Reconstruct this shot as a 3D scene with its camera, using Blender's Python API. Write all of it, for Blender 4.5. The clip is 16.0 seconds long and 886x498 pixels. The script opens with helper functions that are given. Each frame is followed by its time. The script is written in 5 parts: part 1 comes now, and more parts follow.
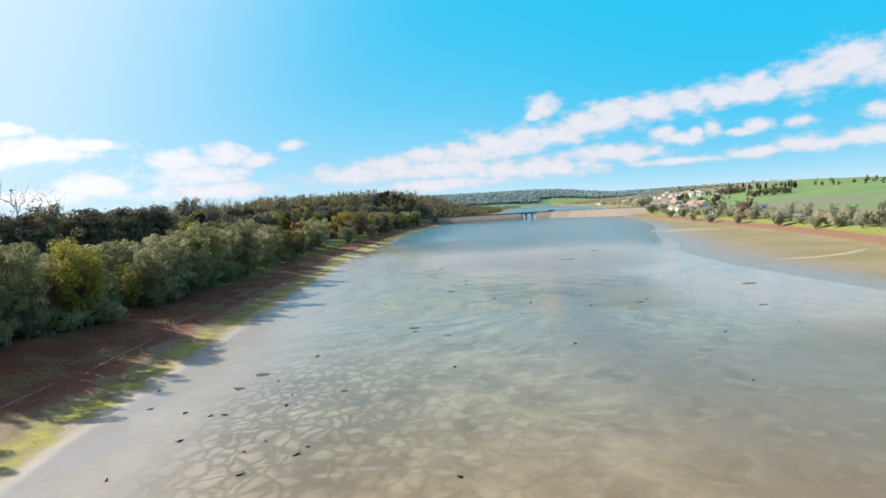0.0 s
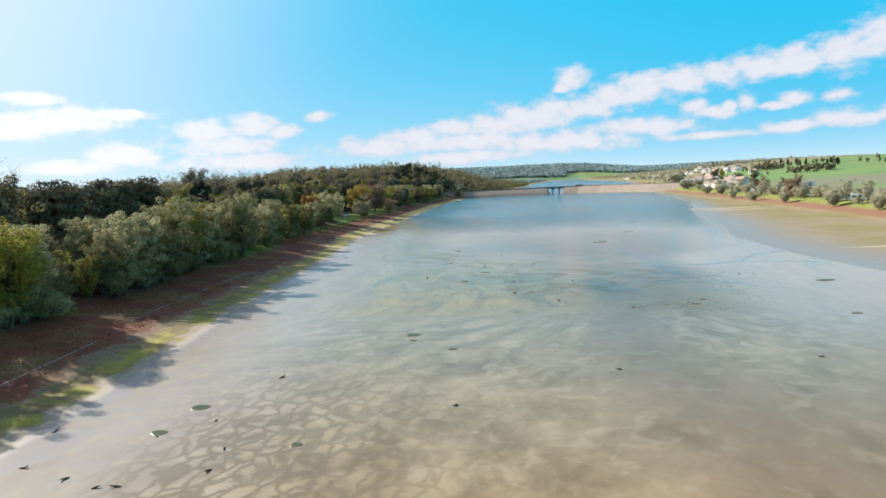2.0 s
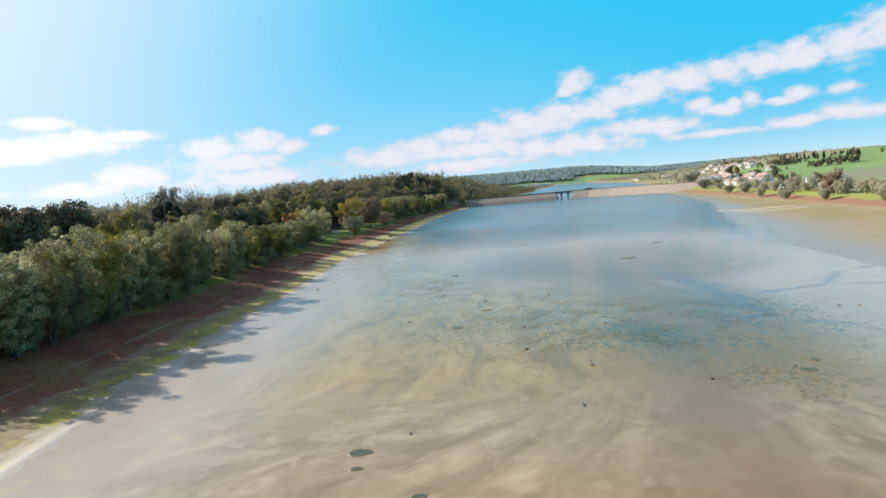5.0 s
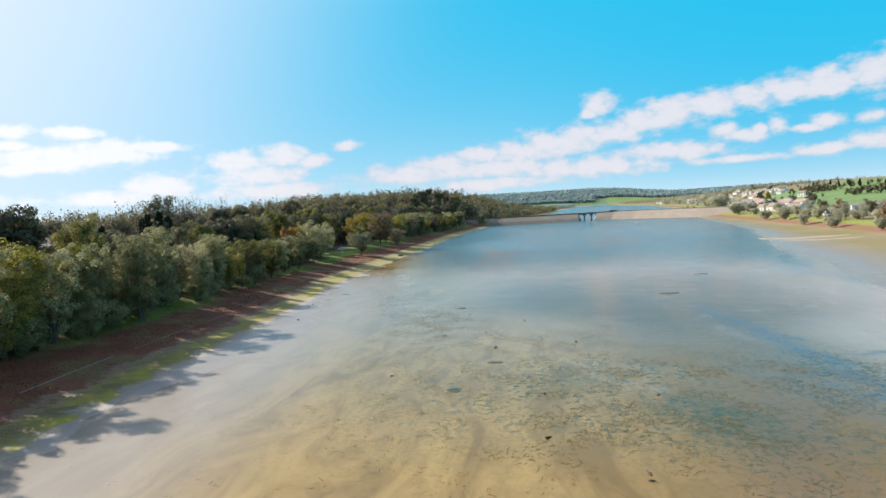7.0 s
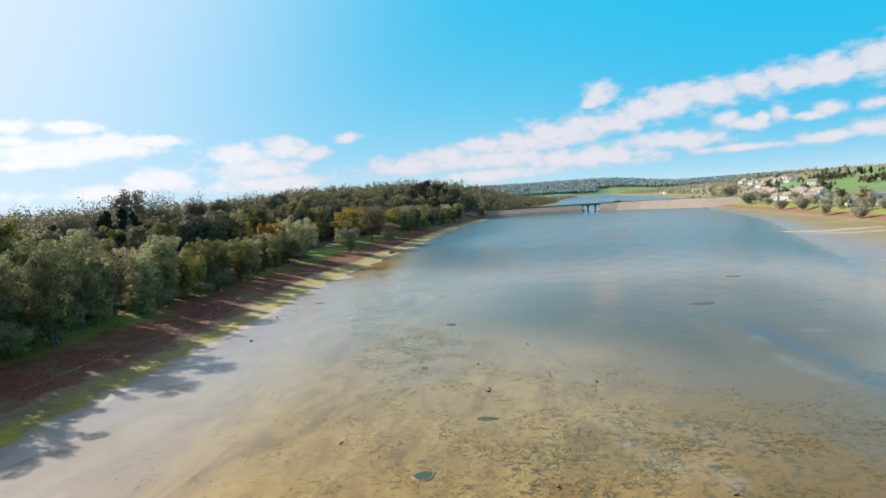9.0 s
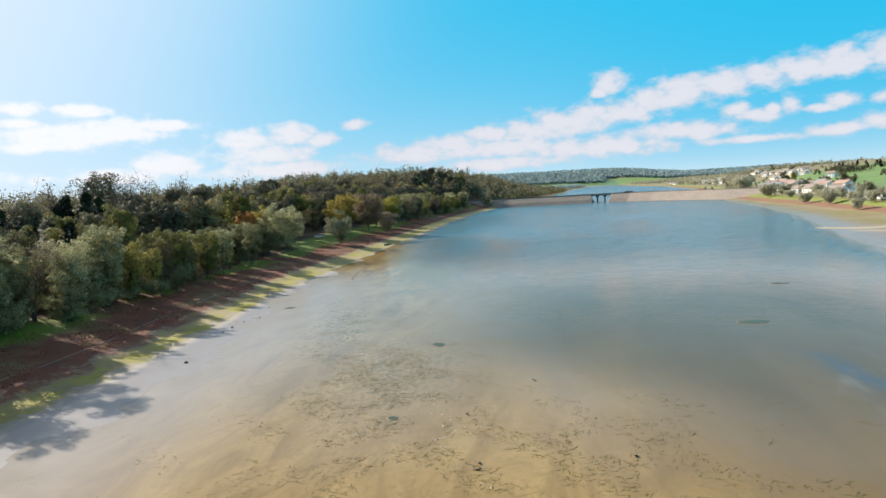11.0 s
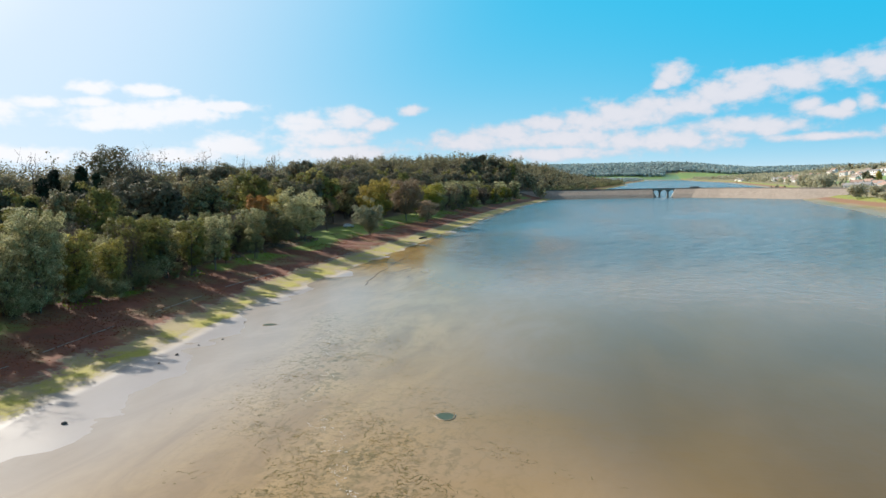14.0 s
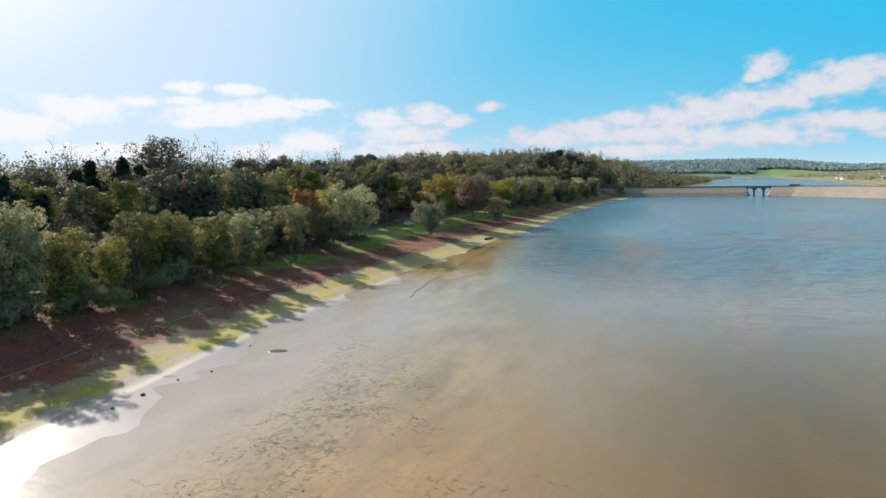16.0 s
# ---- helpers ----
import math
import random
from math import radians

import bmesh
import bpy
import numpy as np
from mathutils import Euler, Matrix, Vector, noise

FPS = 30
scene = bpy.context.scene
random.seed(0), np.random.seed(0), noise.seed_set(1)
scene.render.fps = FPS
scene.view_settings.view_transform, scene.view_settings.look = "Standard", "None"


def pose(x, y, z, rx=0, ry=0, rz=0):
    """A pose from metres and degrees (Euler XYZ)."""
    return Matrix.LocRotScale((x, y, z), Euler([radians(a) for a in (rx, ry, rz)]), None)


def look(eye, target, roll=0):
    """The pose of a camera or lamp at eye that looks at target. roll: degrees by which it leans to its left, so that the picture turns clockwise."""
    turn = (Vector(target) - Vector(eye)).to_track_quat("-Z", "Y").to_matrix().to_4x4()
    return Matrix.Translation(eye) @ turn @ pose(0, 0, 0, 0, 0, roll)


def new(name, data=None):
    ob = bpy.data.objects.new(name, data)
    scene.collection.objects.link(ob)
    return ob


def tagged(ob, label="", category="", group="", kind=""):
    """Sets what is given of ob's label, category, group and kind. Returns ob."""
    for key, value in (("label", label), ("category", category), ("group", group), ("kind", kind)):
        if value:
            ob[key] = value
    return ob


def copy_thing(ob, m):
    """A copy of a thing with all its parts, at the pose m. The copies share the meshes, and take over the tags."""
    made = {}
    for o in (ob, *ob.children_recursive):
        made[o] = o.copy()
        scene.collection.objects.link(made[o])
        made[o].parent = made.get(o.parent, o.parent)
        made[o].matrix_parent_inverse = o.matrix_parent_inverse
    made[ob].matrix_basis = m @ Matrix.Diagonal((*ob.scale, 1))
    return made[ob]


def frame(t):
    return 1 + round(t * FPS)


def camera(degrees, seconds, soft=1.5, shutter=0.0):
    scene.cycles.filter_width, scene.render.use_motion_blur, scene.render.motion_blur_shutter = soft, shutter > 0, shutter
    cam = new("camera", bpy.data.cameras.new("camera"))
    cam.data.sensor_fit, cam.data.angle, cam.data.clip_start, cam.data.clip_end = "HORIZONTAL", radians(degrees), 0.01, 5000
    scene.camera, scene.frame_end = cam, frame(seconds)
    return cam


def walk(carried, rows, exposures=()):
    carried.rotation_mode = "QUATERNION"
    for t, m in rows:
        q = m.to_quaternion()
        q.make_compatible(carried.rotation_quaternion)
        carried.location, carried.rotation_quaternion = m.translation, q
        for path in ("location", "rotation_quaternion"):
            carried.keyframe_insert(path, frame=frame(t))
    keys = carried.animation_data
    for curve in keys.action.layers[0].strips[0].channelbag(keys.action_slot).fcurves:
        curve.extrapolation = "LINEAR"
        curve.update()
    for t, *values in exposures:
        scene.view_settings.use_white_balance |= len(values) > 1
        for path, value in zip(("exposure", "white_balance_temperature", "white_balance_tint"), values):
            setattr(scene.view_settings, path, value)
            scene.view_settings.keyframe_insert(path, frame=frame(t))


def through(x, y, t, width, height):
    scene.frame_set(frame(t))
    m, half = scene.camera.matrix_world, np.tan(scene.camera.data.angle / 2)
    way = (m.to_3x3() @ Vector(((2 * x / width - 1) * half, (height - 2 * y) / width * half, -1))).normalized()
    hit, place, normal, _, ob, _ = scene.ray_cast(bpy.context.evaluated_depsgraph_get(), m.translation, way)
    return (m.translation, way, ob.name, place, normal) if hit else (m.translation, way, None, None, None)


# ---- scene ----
cam = camera(69.5, 16.0)
PATH = [
    (0, (-0.507, -3.919, 19.85), (-0.622, -1.926, 19.725), -3.4),
    (0.5, (0.011, 1.574, 19.96), (-0.107, 3.563, 19.795), -3.2),
    (1, (0.375, 7.072, 20.069), (0.224, 9.058, 19.889), -2.2),
    (1.5, (0.541, 12.63, 20.241), (0.349, 14.61, 20.033), -1.8),
    (2, (0.66, 18.24, 20.4), (0.464, 20.22, 20.195), -2.8),
    (2.5, (0.793, 23.903, 20.503), (0.616, 25.885, 20.301), -4.5),
    (3, (1.019, 29.59, 20.612), (0.84, 31.571, 20.405), -4.7),
    (3.5, (1.187, 35.242, 20.717), (1.006, 37.222, 20.501), -5.0),
    (4, (1.424, 41.052, 20.844), (1.229, 43.031, 20.629), -5.6),
    (4.2, (1.511, 43.447, 20.842), (1.308, 45.425, 20.633), -5.7),
    (6.5, (1.404, 72.157, 20.095), (1.136, 74.135, 19.967), -3.5),
    (7, (1.536, 78.281, 20.08), (1.257, 80.258, 19.963), -3.4),
    (7.5, (1.618, 84.326, 20.16), (1.34, 86.303, 20.055), -3.7),
    (8, (1.617, 90.277, 20.296), (1.337, 92.252, 20.158), -3.8),
    (8.5, (1.455, 96.161, 20.479), (1.172, 98.136, 20.333), -3.9),
    (9, (1.279, 101.918, 20.569), (0.993, 103.892, 20.426), -3.9),
    (11.5, (0.612, 129.764, 20.457), (0.284, 131.728, 20.273), -2.5),
    (12, (0.456, 135.106, 20.423), (0.089, 137.064, 20.243), -1.3),
    (12.5, (0.195, 140.249, 20.431), (-0.179, 142.204, 20.236), -0.9),
    (13, (-0.204, 145.222, 20.457), (-0.603, 147.169, 20.235), -1.3),
    (13.5, (-0.56, 150.242, 20.419), (-0.966, 152.188, 20.194), -1.7),
    (14, (-1.021, 155.579, 20.325), (-1.484, 157.513, 20.115), -1.2),
    (14.5, (-1.541, 161.084, 20.111), (-2.068, 163.003, 19.917), -0.1),
    (15, (-2.137, 166.639, 19.901), (-2.73, 168.539, 19.7), -0.2),
    (15.5, (-2.899, 172.054, 19.755), (-3.554, 173.931, 19.538), -1.4),
    (16, (-3.835, 177.239, 19.657), (-4.523, 179.105, 19.44), -0.9),
]
walk(cam, [(t, look(eye, goal, lean)) for t, eye, goal, lean in PATH],
     exposures=[(0.0, 0.68), (4.0, 0.68), (9.0, 0.6), (12.5, 0.6), (16.0, 0.55)])


# ---- world, sun ----
SUN_AZ, SUN_EL = -63.0, 28.5      # degrees from +y towards +x, and above the horizon
sun_dir = Vector((math.sin(radians(SUN_AZ)) * math.cos(radians(SUN_EL)),
                  math.cos(radians(SUN_AZ)) * math.cos(radians(SUN_EL)), math.sin(radians(SUN_EL))))
sun = new("sun", bpy.data.lights.new("sun", "SUN"))
sun.data.energy, sun.data.angle, sun.data.color = 5.0, radians(0.6), (1.0, 0.93, 0.82)
sun.matrix_world = look(sun_dir * 100, (0, 0, 0))


class Nodes:
    """Short hand for building a node tree."""

    def __init__(self, tree):
        self.tree = tree
        tree.nodes.clear()

    def add(self, kind, inputs=(), **props):
        n = self.tree.nodes.new(kind)
        if "operation" in props:
            n.operation = props["operation"]
        if "use_clamp" in props:
            n.use_clamp = props["use_clamp"]
        if "data_type" in props:
            n.data_type, n.blend_type = props["data_type"], props["blend_type"]
        if "attribute_name" in props:
            n.attribute_name = props["attribute_name"]
        if "interpolation_type" in props:
            n.interpolation_type = props["interpolation_type"]
        if "feature" in props:
            n.feature = props["feature"]
        for k, v in dict(inputs).items():
            self.put(n.inputs[k], v)
        return n

    def put(self, socket, v):
        if isinstance(v, bpy.types.Node):
            v = v.outputs[0]
        if isinstance(v, bpy.types.NodeSocket):
            self.tree.links.new(v, socket)
        else:
            socket.default_value = v

    def math(self, op, a, b=0.0, c=0.0, clamp=False):
        n = self.add("ShaderNodeMath", operation=op, use_clamp=clamp)
        for k, v in enumerate((a, b, c)):
            self.put(n.inputs[k], v)
        return n.outputs[0]

    def mix(self, f, a, b, mode="MIX"):
        n = self.add("ShaderNodeMix", data_type="RGBA", blend_type=mode)
        self.put(n.inputs[0], f)
        self.put(n.inputs[6], a if not isinstance(a, tuple) else (*a[:3], 1))
        self.put(n.inputs[7], b if not isinstance(b, tuple) else (*b[:3], 1))
        return n.outputs[2]

    def ramp(self, f, stops, interpolation="LINEAR"):
        n = self.add("ShaderNodeValToRGB")
        n.color_ramp.interpolation = interpolation
        while len(n.color_ramp.elements) < len(stops):
            n.color_ramp.elements.new(0.5)
        for e, (p, c) in zip(n.color_ramp.elements, stops):
            e.position = p
            e.color = (*c, 1) if isinstance(c, tuple) else (c, c, c, 1)
        self.put(n.inputs[0], f)
        return n.outputs[0]

    def noise(self, scale, detail=3.0, vector=None, rough=0.55, distortion=0.0, colour=False):
        n = self.add("ShaderNodeTexNoise", {"Scale": scale, "Detail": detail, "Roughness": rough, "Distortion": distortion})
        if vector is not None:
            self.put(n.inputs["Vector"], vector)
        return n.outputs[1 if colour else 0]

    def attr(self, name):
        return self.add("ShaderNodeAttribute", attribute_name=name).outputs["Fac"]

    def step(self, v, a, b):
        n = self.add("ShaderNodeMapRange", {"Value": v, "From Min": a, "From Max": b}, interpolation_type="SMOOTHSTEP")
        return n.outputs[0]


# The sky, with the small clouds of the day: each row is azimuth, elevation, half width, half height in degrees.
CLOUDS_WEST = [(-38.8, 5.5, 3.4, 0.75), (-35.4, 5.9, 3.0, 0.85), (-31.6, 6.35, 2.2, 0.4), (-37.4, 7.5, 1.5, 0.5), (-40.3, 4.8, 2.2, 0.4), (-25.0, 5.1, 2.4, 0.75), (-21.6, 5.4, 1.9, 0.8),
               (-23.4, 3.8, 3.0, 0.75), (-18.9, 4.9, 1.2, 0.5), (-16.1, 6.05, 0.85, 0.38), (-31.4, 3.2, 2.4, 0.8), (-34.8, 2.4, 3.0, 0.5), (-41.4, 7.6, 1.3, 0.4), (-41.8, 6.5, 1.3, 0.3),
               (-49.3, 5.5, 2.6, 0.8), (-53.4, 4.3, 2.6, 0.8), (-45.2, 6.3, 1.2, 0.35), (-22, 2.4, 5, 0.6), (-47, 2.4, 5, 0.5)]
CLOUDS_EAST = [(-10.9, 3.2, 3.6, 0.75), (-7.2, 4.0, 2.6, 0.7), (-4.2, 4.6, 2.4, 0.7), (-0.8, 4.5, 2.8, 1.0), (2.2, 5.1, 2.6, 1.05), (-2.5, 3.3, 5, 0.7), (4.9, 5.5, 2.2, 1.0), (7.4, 5.8, 2.2, 1.0), (9.8, 6.4, 2.2, 1.0), (12.4, 7.1, 2.4, 1.05),
               (6.2, 8.2, 1.2, 0.8), (5.3, 7.4, 0.6, 0.4), (15.4, 7.2, 2.2, 0.95), (18.0, 7.5, 1.9, 0.8), (20.6, 7.7, 2.0, 0.95), (23.4, 7.8, 2.2, 1.05), (26.4, 8.2, 2.2, 1.1), (29.6, 8.8, 2.8, 1.3), (33.5, 8.6, 3, 1.4)]
CLOUDS_LOW = [(17.4, 4.5, 1.6, 0.5), (16.4, 5.0, 0.9, 0.55), (19.9, 5.1, 0.6, 0.7), (18.6, 4.8, 0.6, 0.5), (23.3, 5.0, 1.1, 0.4), (21.9, 4.6, 0.8, 0.3), (26.2, 5.0, 1.0, 0.4), (11.4, 3.7, 4.0, 0.7), (5.0, 2.9, 6.0, 0.8), (-3.0, 2.0, 5.0, 0.5),
              (23.2, 2.9, 2.0, 0.4), (26.8, 3.2, 2.0, 0.55), (16.7, 2.6, 3.5, 0.3), (31, 3.4, 2.5, 0.6), (31.5, 5.2, 1.3, 0.5)]

world = bpy.data.worlds.new("sky")
scene.world = world
world.use_nodes = True
N = Nodes(world.node_tree)
sky = N.add("ShaderNodeTexSky")
sky.sky_type, sky.sun_disc, sky.sun_elevation, sky.sun_rotation = "NISHITA", False, radians(SUN_EL), radians(SUN_AZ)
sky.altitude, sky.air_density, sky.dust_density, sky.ozone_density = 100.0, 1.0, 0.6, 3.0
way = N.add("ShaderNodeTexCoord").outputs["Generated"]
sep = N.add("ShaderNodeSeparateXYZ", {0: way})
az = N.math("MULTIPLY", N.math("ARCTAN2", sep.outputs[0], sep.outputs[1]), 57.2958)
el = N.math("MULTIPLY", N.math("ARCSINE", sep.outputs[2]), 57.2958)
flat = N.add("ShaderNodeCombineXYZ", {0: az, 1: N.math("MULTIPLY", el, 1.6), 2: 0.0})
puff = N.noise(0.62, 7.0, flat, 0.56)
wisp = N.noise(0.16, 4.0, flat, 0.6)
cover = 0.0
for a, e, wide, high in CLOUDS_WEST + CLOUDS_EAST + CLOUDS_LOW:
    u = N.math("DIVIDE", N.math("SUBTRACT", az, a), wide * 1.55)
    v = N.math("DIVIDE", N.math("SUBTRACT", el, e + 0.2), high * 1.5)
    r = N.math("ADD", N.math("MULTIPLY", u, u), N.math("MULTIPLY", v, v))
    blob = N.math("EXPONENT", N.math("MULTIPLY", r, -1.0))
    cover = N.math("MAXIMUM", cover, blob)
mass = N.math("ADD", N.math("ADD", cover, N.math("MULTIPLY", N.math("SUBTRACT", puff, 0.5), 1.3)),
              N.math("MULTIPLY", N.math("SUBTRACT", wisp, 0.5), 0.5))
mask = N.step(mass, 0.28, 0.88)
mask = N.math("MULTIPLY", mask, N.step(cover, 0.03, 0.25))
# the low sky: cyan away from the sun, whiter towards it and at the horizon
near_sun = N.add("ShaderNodeVectorMath", {0: way, 1: tuple(sun_dir)}, operation="DOT_PRODUCT").outputs["Value"]
pale = N.math("POWER", N.step(near_sun, 0.46, 1.0), 2.0)
fall = N.math("SUBTRACT", N.math("MULTIPLY", N.step(near_sun, 0.05, 0.6), 0.17), 0.36)
low = N.math("EXPONENT", N.math("MULTIPLY", N.math("MAXIMUM", el, 0.0), fall))
blue = N.add("ShaderNodeHueSaturation", {"Hue": 0.5, "Saturation": 0.6, "Value": 1.1, "Color": sky}).outputs[0]
cyan = N.mix(N.math("MULTIPLY", low, 0.92), (0.02, 3.5, 5.75), (4.7, 5.75, 6.3))
cyan = N.mix(pale, cyan, (5.1, 5.8, 6.75))
air = N.mix(N.math("MULTIPLY", N.math("SUBTRACT", 1.0, N.step(el, 17.0, 32.0)), 0.96), blue, cyan)
shade = N.mix(N.step(mass, 0.45, 1.05), (4.5, 4.7, 5.3), (5.5, 5.35, 5.7))
shade = N.mix(N.step(near_sun, 0.60, 0.86), shade, (6.6, 6.6, 6.8))
air = N.mix(N.step(near_sun, 0.91, 1.0), air, (7.6, 7.6, 8.0))
full = N.mix(N.math("MULTIPLY", mask, 0.9), air, shade)
background = N.add("ShaderNodeBackground", {"Color": full, "Strength": 0.10})
N.add("ShaderNodeOutputWorld", {"Surface": background})

# ---- materials ----


def material(name):
    m = bpy.data.materials.new(name)
    m.use_nodes = True
    return m, Nodes(m.node_tree)


def finish(N, **inputs):
    p = N.add("ShaderNodeBsdfPrincipled", {k.replace("_", " "): v for k, v in inputs.items()})
    N.add("ShaderNodeOutputMaterial", {"Surface": p})
    return p


def bumped(N, height, strength, distance):
    return N.add("ShaderNodeBump", {"Height": height, "Strength": strength, "Distance": distance}).outputs[0]


def plain(name, colour, rough=0.8, metal=0.0, vary=0.15, grain=3.0, bump=0.02):
    """A worn painted, stone or metal surface: two scales of grain over one colour."""
    m, N = material(name)
    pos = N.add("ShaderNodeTexCoord").outputs["Object"]
    a, b = N.noise(grain, 5.0, pos), N.noise(grain * 0.12, 3.0, pos)
    seed = N.add("ShaderNodeObjectInfo").outputs["Random"]
    f = N.math("ADD", N.math("MULTIPLY", a, 0.5), N.math("ADD", N.math("MULTIPLY", b, 0.35), N.math("MULTIPLY", seed, 0.25)))
    dark = tuple(c * (1 - vary * 1.6) for c in colour)
    light = tuple(min(1, c * (1 + vary)) for c in colour)
    finish(N, Base_Color=N.mix(f, dark, light), Roughness=rough, Metallic=metal, Normal=bumped(N, a, 0.4, bump))
    return m


def foliage(name, dark, light, tip, through=0.32):
    """Leaves: each leaf has its own tone, each tree too, and light comes through."""
    m, N = material(name)
    leaf = N.add("ShaderNodeNewGeometry").outputs["Random Per Island"]
    tree = N.add("ShaderNodeObjectInfo").outputs["Random"]
    pos = N.add("ShaderNodeTexCoord").outputs["Object"]
    patch = N.noise(0.45, 3.0, pos)
    f = N.math("ADD", N.math("MULTIPLY", leaf, 0.28), N.math("ADD", N.math("MULTIPLY", patch, 0.7), N.math("MULTIPLY", tree, 0.42)))
    col = N.ramp(f, [(0.25, dark), (0.75, light), (1.15, tip)])
    d = N.add("ShaderNodeBsdfPrincipled", {"Base Color": col, "Roughness": 0.75, "Specular IOR Level": 0.1})
    t = N.add("ShaderNodeBsdfTranslucent", {"Color": col})
    s = N.add("ShaderNodeMixShader", {0: through, 1: d, 2: t})
    N.add("ShaderNodeOutputMaterial", {"Surface": s})
    return m


BARK = plain("bark", (0.13, 0.10, 0.075), 0.9, vary=0.35, grain=6)
BARK_PALE = plain("bark_pale", (0.14, 0.125, 0.105), 0.9, vary=0.3, grain=6)
LEAF = {
    "willow": foliage("willow_leaves", (0.10, 0.105, 0.048), (0.33, 0.32, 0.16), (0.66, 0.62, 0.36), 0.33),
    "green": foliage("green_leaves", (0.07, 0.074, 0.024), (0.235, 0.225, 0.07), (0.50, 0.43, 0.13), 0.32),
    "yellow": foliage("yellow_leaves", (0.25, 0.195, 0.05), (0.46, 0.36, 0.09), (0.62, 0.50, 0.14), 0.42),
    "lime": foliage("lime_leaves", (0.14, 0.145, 0.03), (0.32, 0.295, 0.06), (0.52, 0.45, 0.10), 0.42),
    "orange": foliage("orange_leaves", (0.25, 0.125, 0.045), (0.45, 0.235, 0.075), (0.60, 0.36, 0.14)),
    "brown": foliage("brown_leaves", (0.085, 0.062, 0.048), (0.19, 0.14, 0.10), (0.33, 0.25, 0.18)),
    "pink": foliage("pink_leaves", (0.17, 0.125, 0.08), (0.33, 0.245, 0.16), (0.48, 0.37, 0.26)),
    "oak": foliage("oak_leaves", (0.068, 0.066, 0.055), (0.20, 0.178, 0.108), (0.44, 0.36, 0.17), 0.16),
    "needle": foliage("needles", (0.015, 0.022, 0.014), (0.03, 0.043, 0.024), (0.05, 0.068, 0.032), 0.1),
    "thorn": foliage("bare_undergrowth", (0.06, 0.052, 0.054), (0.13, 0.108, 0.104), (0.22, 0.18, 0.16), 0.12),
    # pale and bluish: the haze over the far woods is in this base colour
    "far": foliage("hazed_far_leaves", (0.30, 0.385, 0.40), (0.36, 0.45, 0.44), (0.42, 0.50, 0.45)),
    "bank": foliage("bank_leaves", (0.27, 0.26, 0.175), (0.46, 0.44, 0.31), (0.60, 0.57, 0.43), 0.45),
    "headland": foliage("headland_leaves", (0.085, 0.083, 0.058), (0.19, 0.175, 0.11), (0.36, 0.315, 0.18), 0.25),
    "pale": foliage("pale_leaves", (0.16, 0.17, 0.11), (0.34, 0.34, 0.22), (0.52, 0.51, 0.35)),
}

# ---- the plan: shores, heights ----
LEFT_SHORE = [(-1500, -36), (-64, -33), (26, -38), (52, -42), (81, -44), (120, -47.8), (160, -51), (182, -52), (215, -53.8), (237, -56.5), (262, -58.5), (301, -58.5),
              (362, -58.8), (450, -60), (520, -60), (650, -58), (720, -52), (770, -48), (900, -36), (1065, -14), (1250, 4), (1430, 22), (1700, 52), (2000, 85), (2060, 86), (2110, 66), (2400, 100), (3000, 170), (3800, 260), (6000, 260)]
# width of the bare mud flat below the west shore
FLAT = [(-1500, 6), (50, 6), (75, 5), (100, 3), (125, 2), (140, 2.5), (160, 8), (200, 10), (214, 9), (226, 5), (245, 3), (300, 1), (6000, 1)]
RIGHT_SHORE = [(-1500, 95), (75, 96), (160, 113), (193, 119), (224, 126), (279, 133), (355, 140), (432, 147), (485, 149.5), (536, 155), (632, 158), (731, 166), (800, 178), (955, 208), (1200, 262), (1570, 306), (1900, 345),
               (2100, 372), (3000, 400), (3400, 440), (3800, 452), (6000, 452)]
WATER_EDGE = [(-1500, 80), (75, 78), (173, 68), (221, 70), (244, 76), (266, 82), (288, 85), (319, 89), (345, 95), (382, 105), (425, 115), (449, 122), (500, 129), (556, 139), (650, 148), (708, 158), (740, 165), (800, 176), (955, 205), (1200, 256), (1570, 298), (1900, 336), (2100, 362),
              (3000, 392), (3400, 434), (3800, 446), (6000, 446)]
BLUE_EDGE = [(-60, 345), (-48, 295), (-34, 238), (-17, 200), (-3, 184), (9, 176), (20, 190), (28, 188), (36, 182), (54, 196), (74, 205), (104, 215), (200, 300)]
PLATEAU = [(-600, 4.4), (175, 4.4), (220, 6), (287, 11), (388, 15), (700, 22), (880, 34), (1080, 32), (1300, 24), (1600, 15), (1900, 8), (2060, 4), (2400, 4), (3800, 6), (4900, 6)]


def along(table, v):
    t = np.array(table, float)
    return np.interp(v, t[:, 0], t[:, 1])


def smooth(v, a, b):
    u = np.clip((np.asarray(v, float) - a) / (b - a), 0, 1)
    return u * u * (3 - 2 * u)


def rough_field(x, y, size):
    """Cheap smooth undulation from a few crossed waves, between -1 and 1."""
    a, b = x / size, y / size
    return (np.sin(a * 1.7 + 1.3 * np.sin(b * 1.1)) + np.sin(b * 1.9 + 1.7 * np.sin(a * 0.8 + 2)) + np.sin((a + b) * 1.3 + 4)) / 3


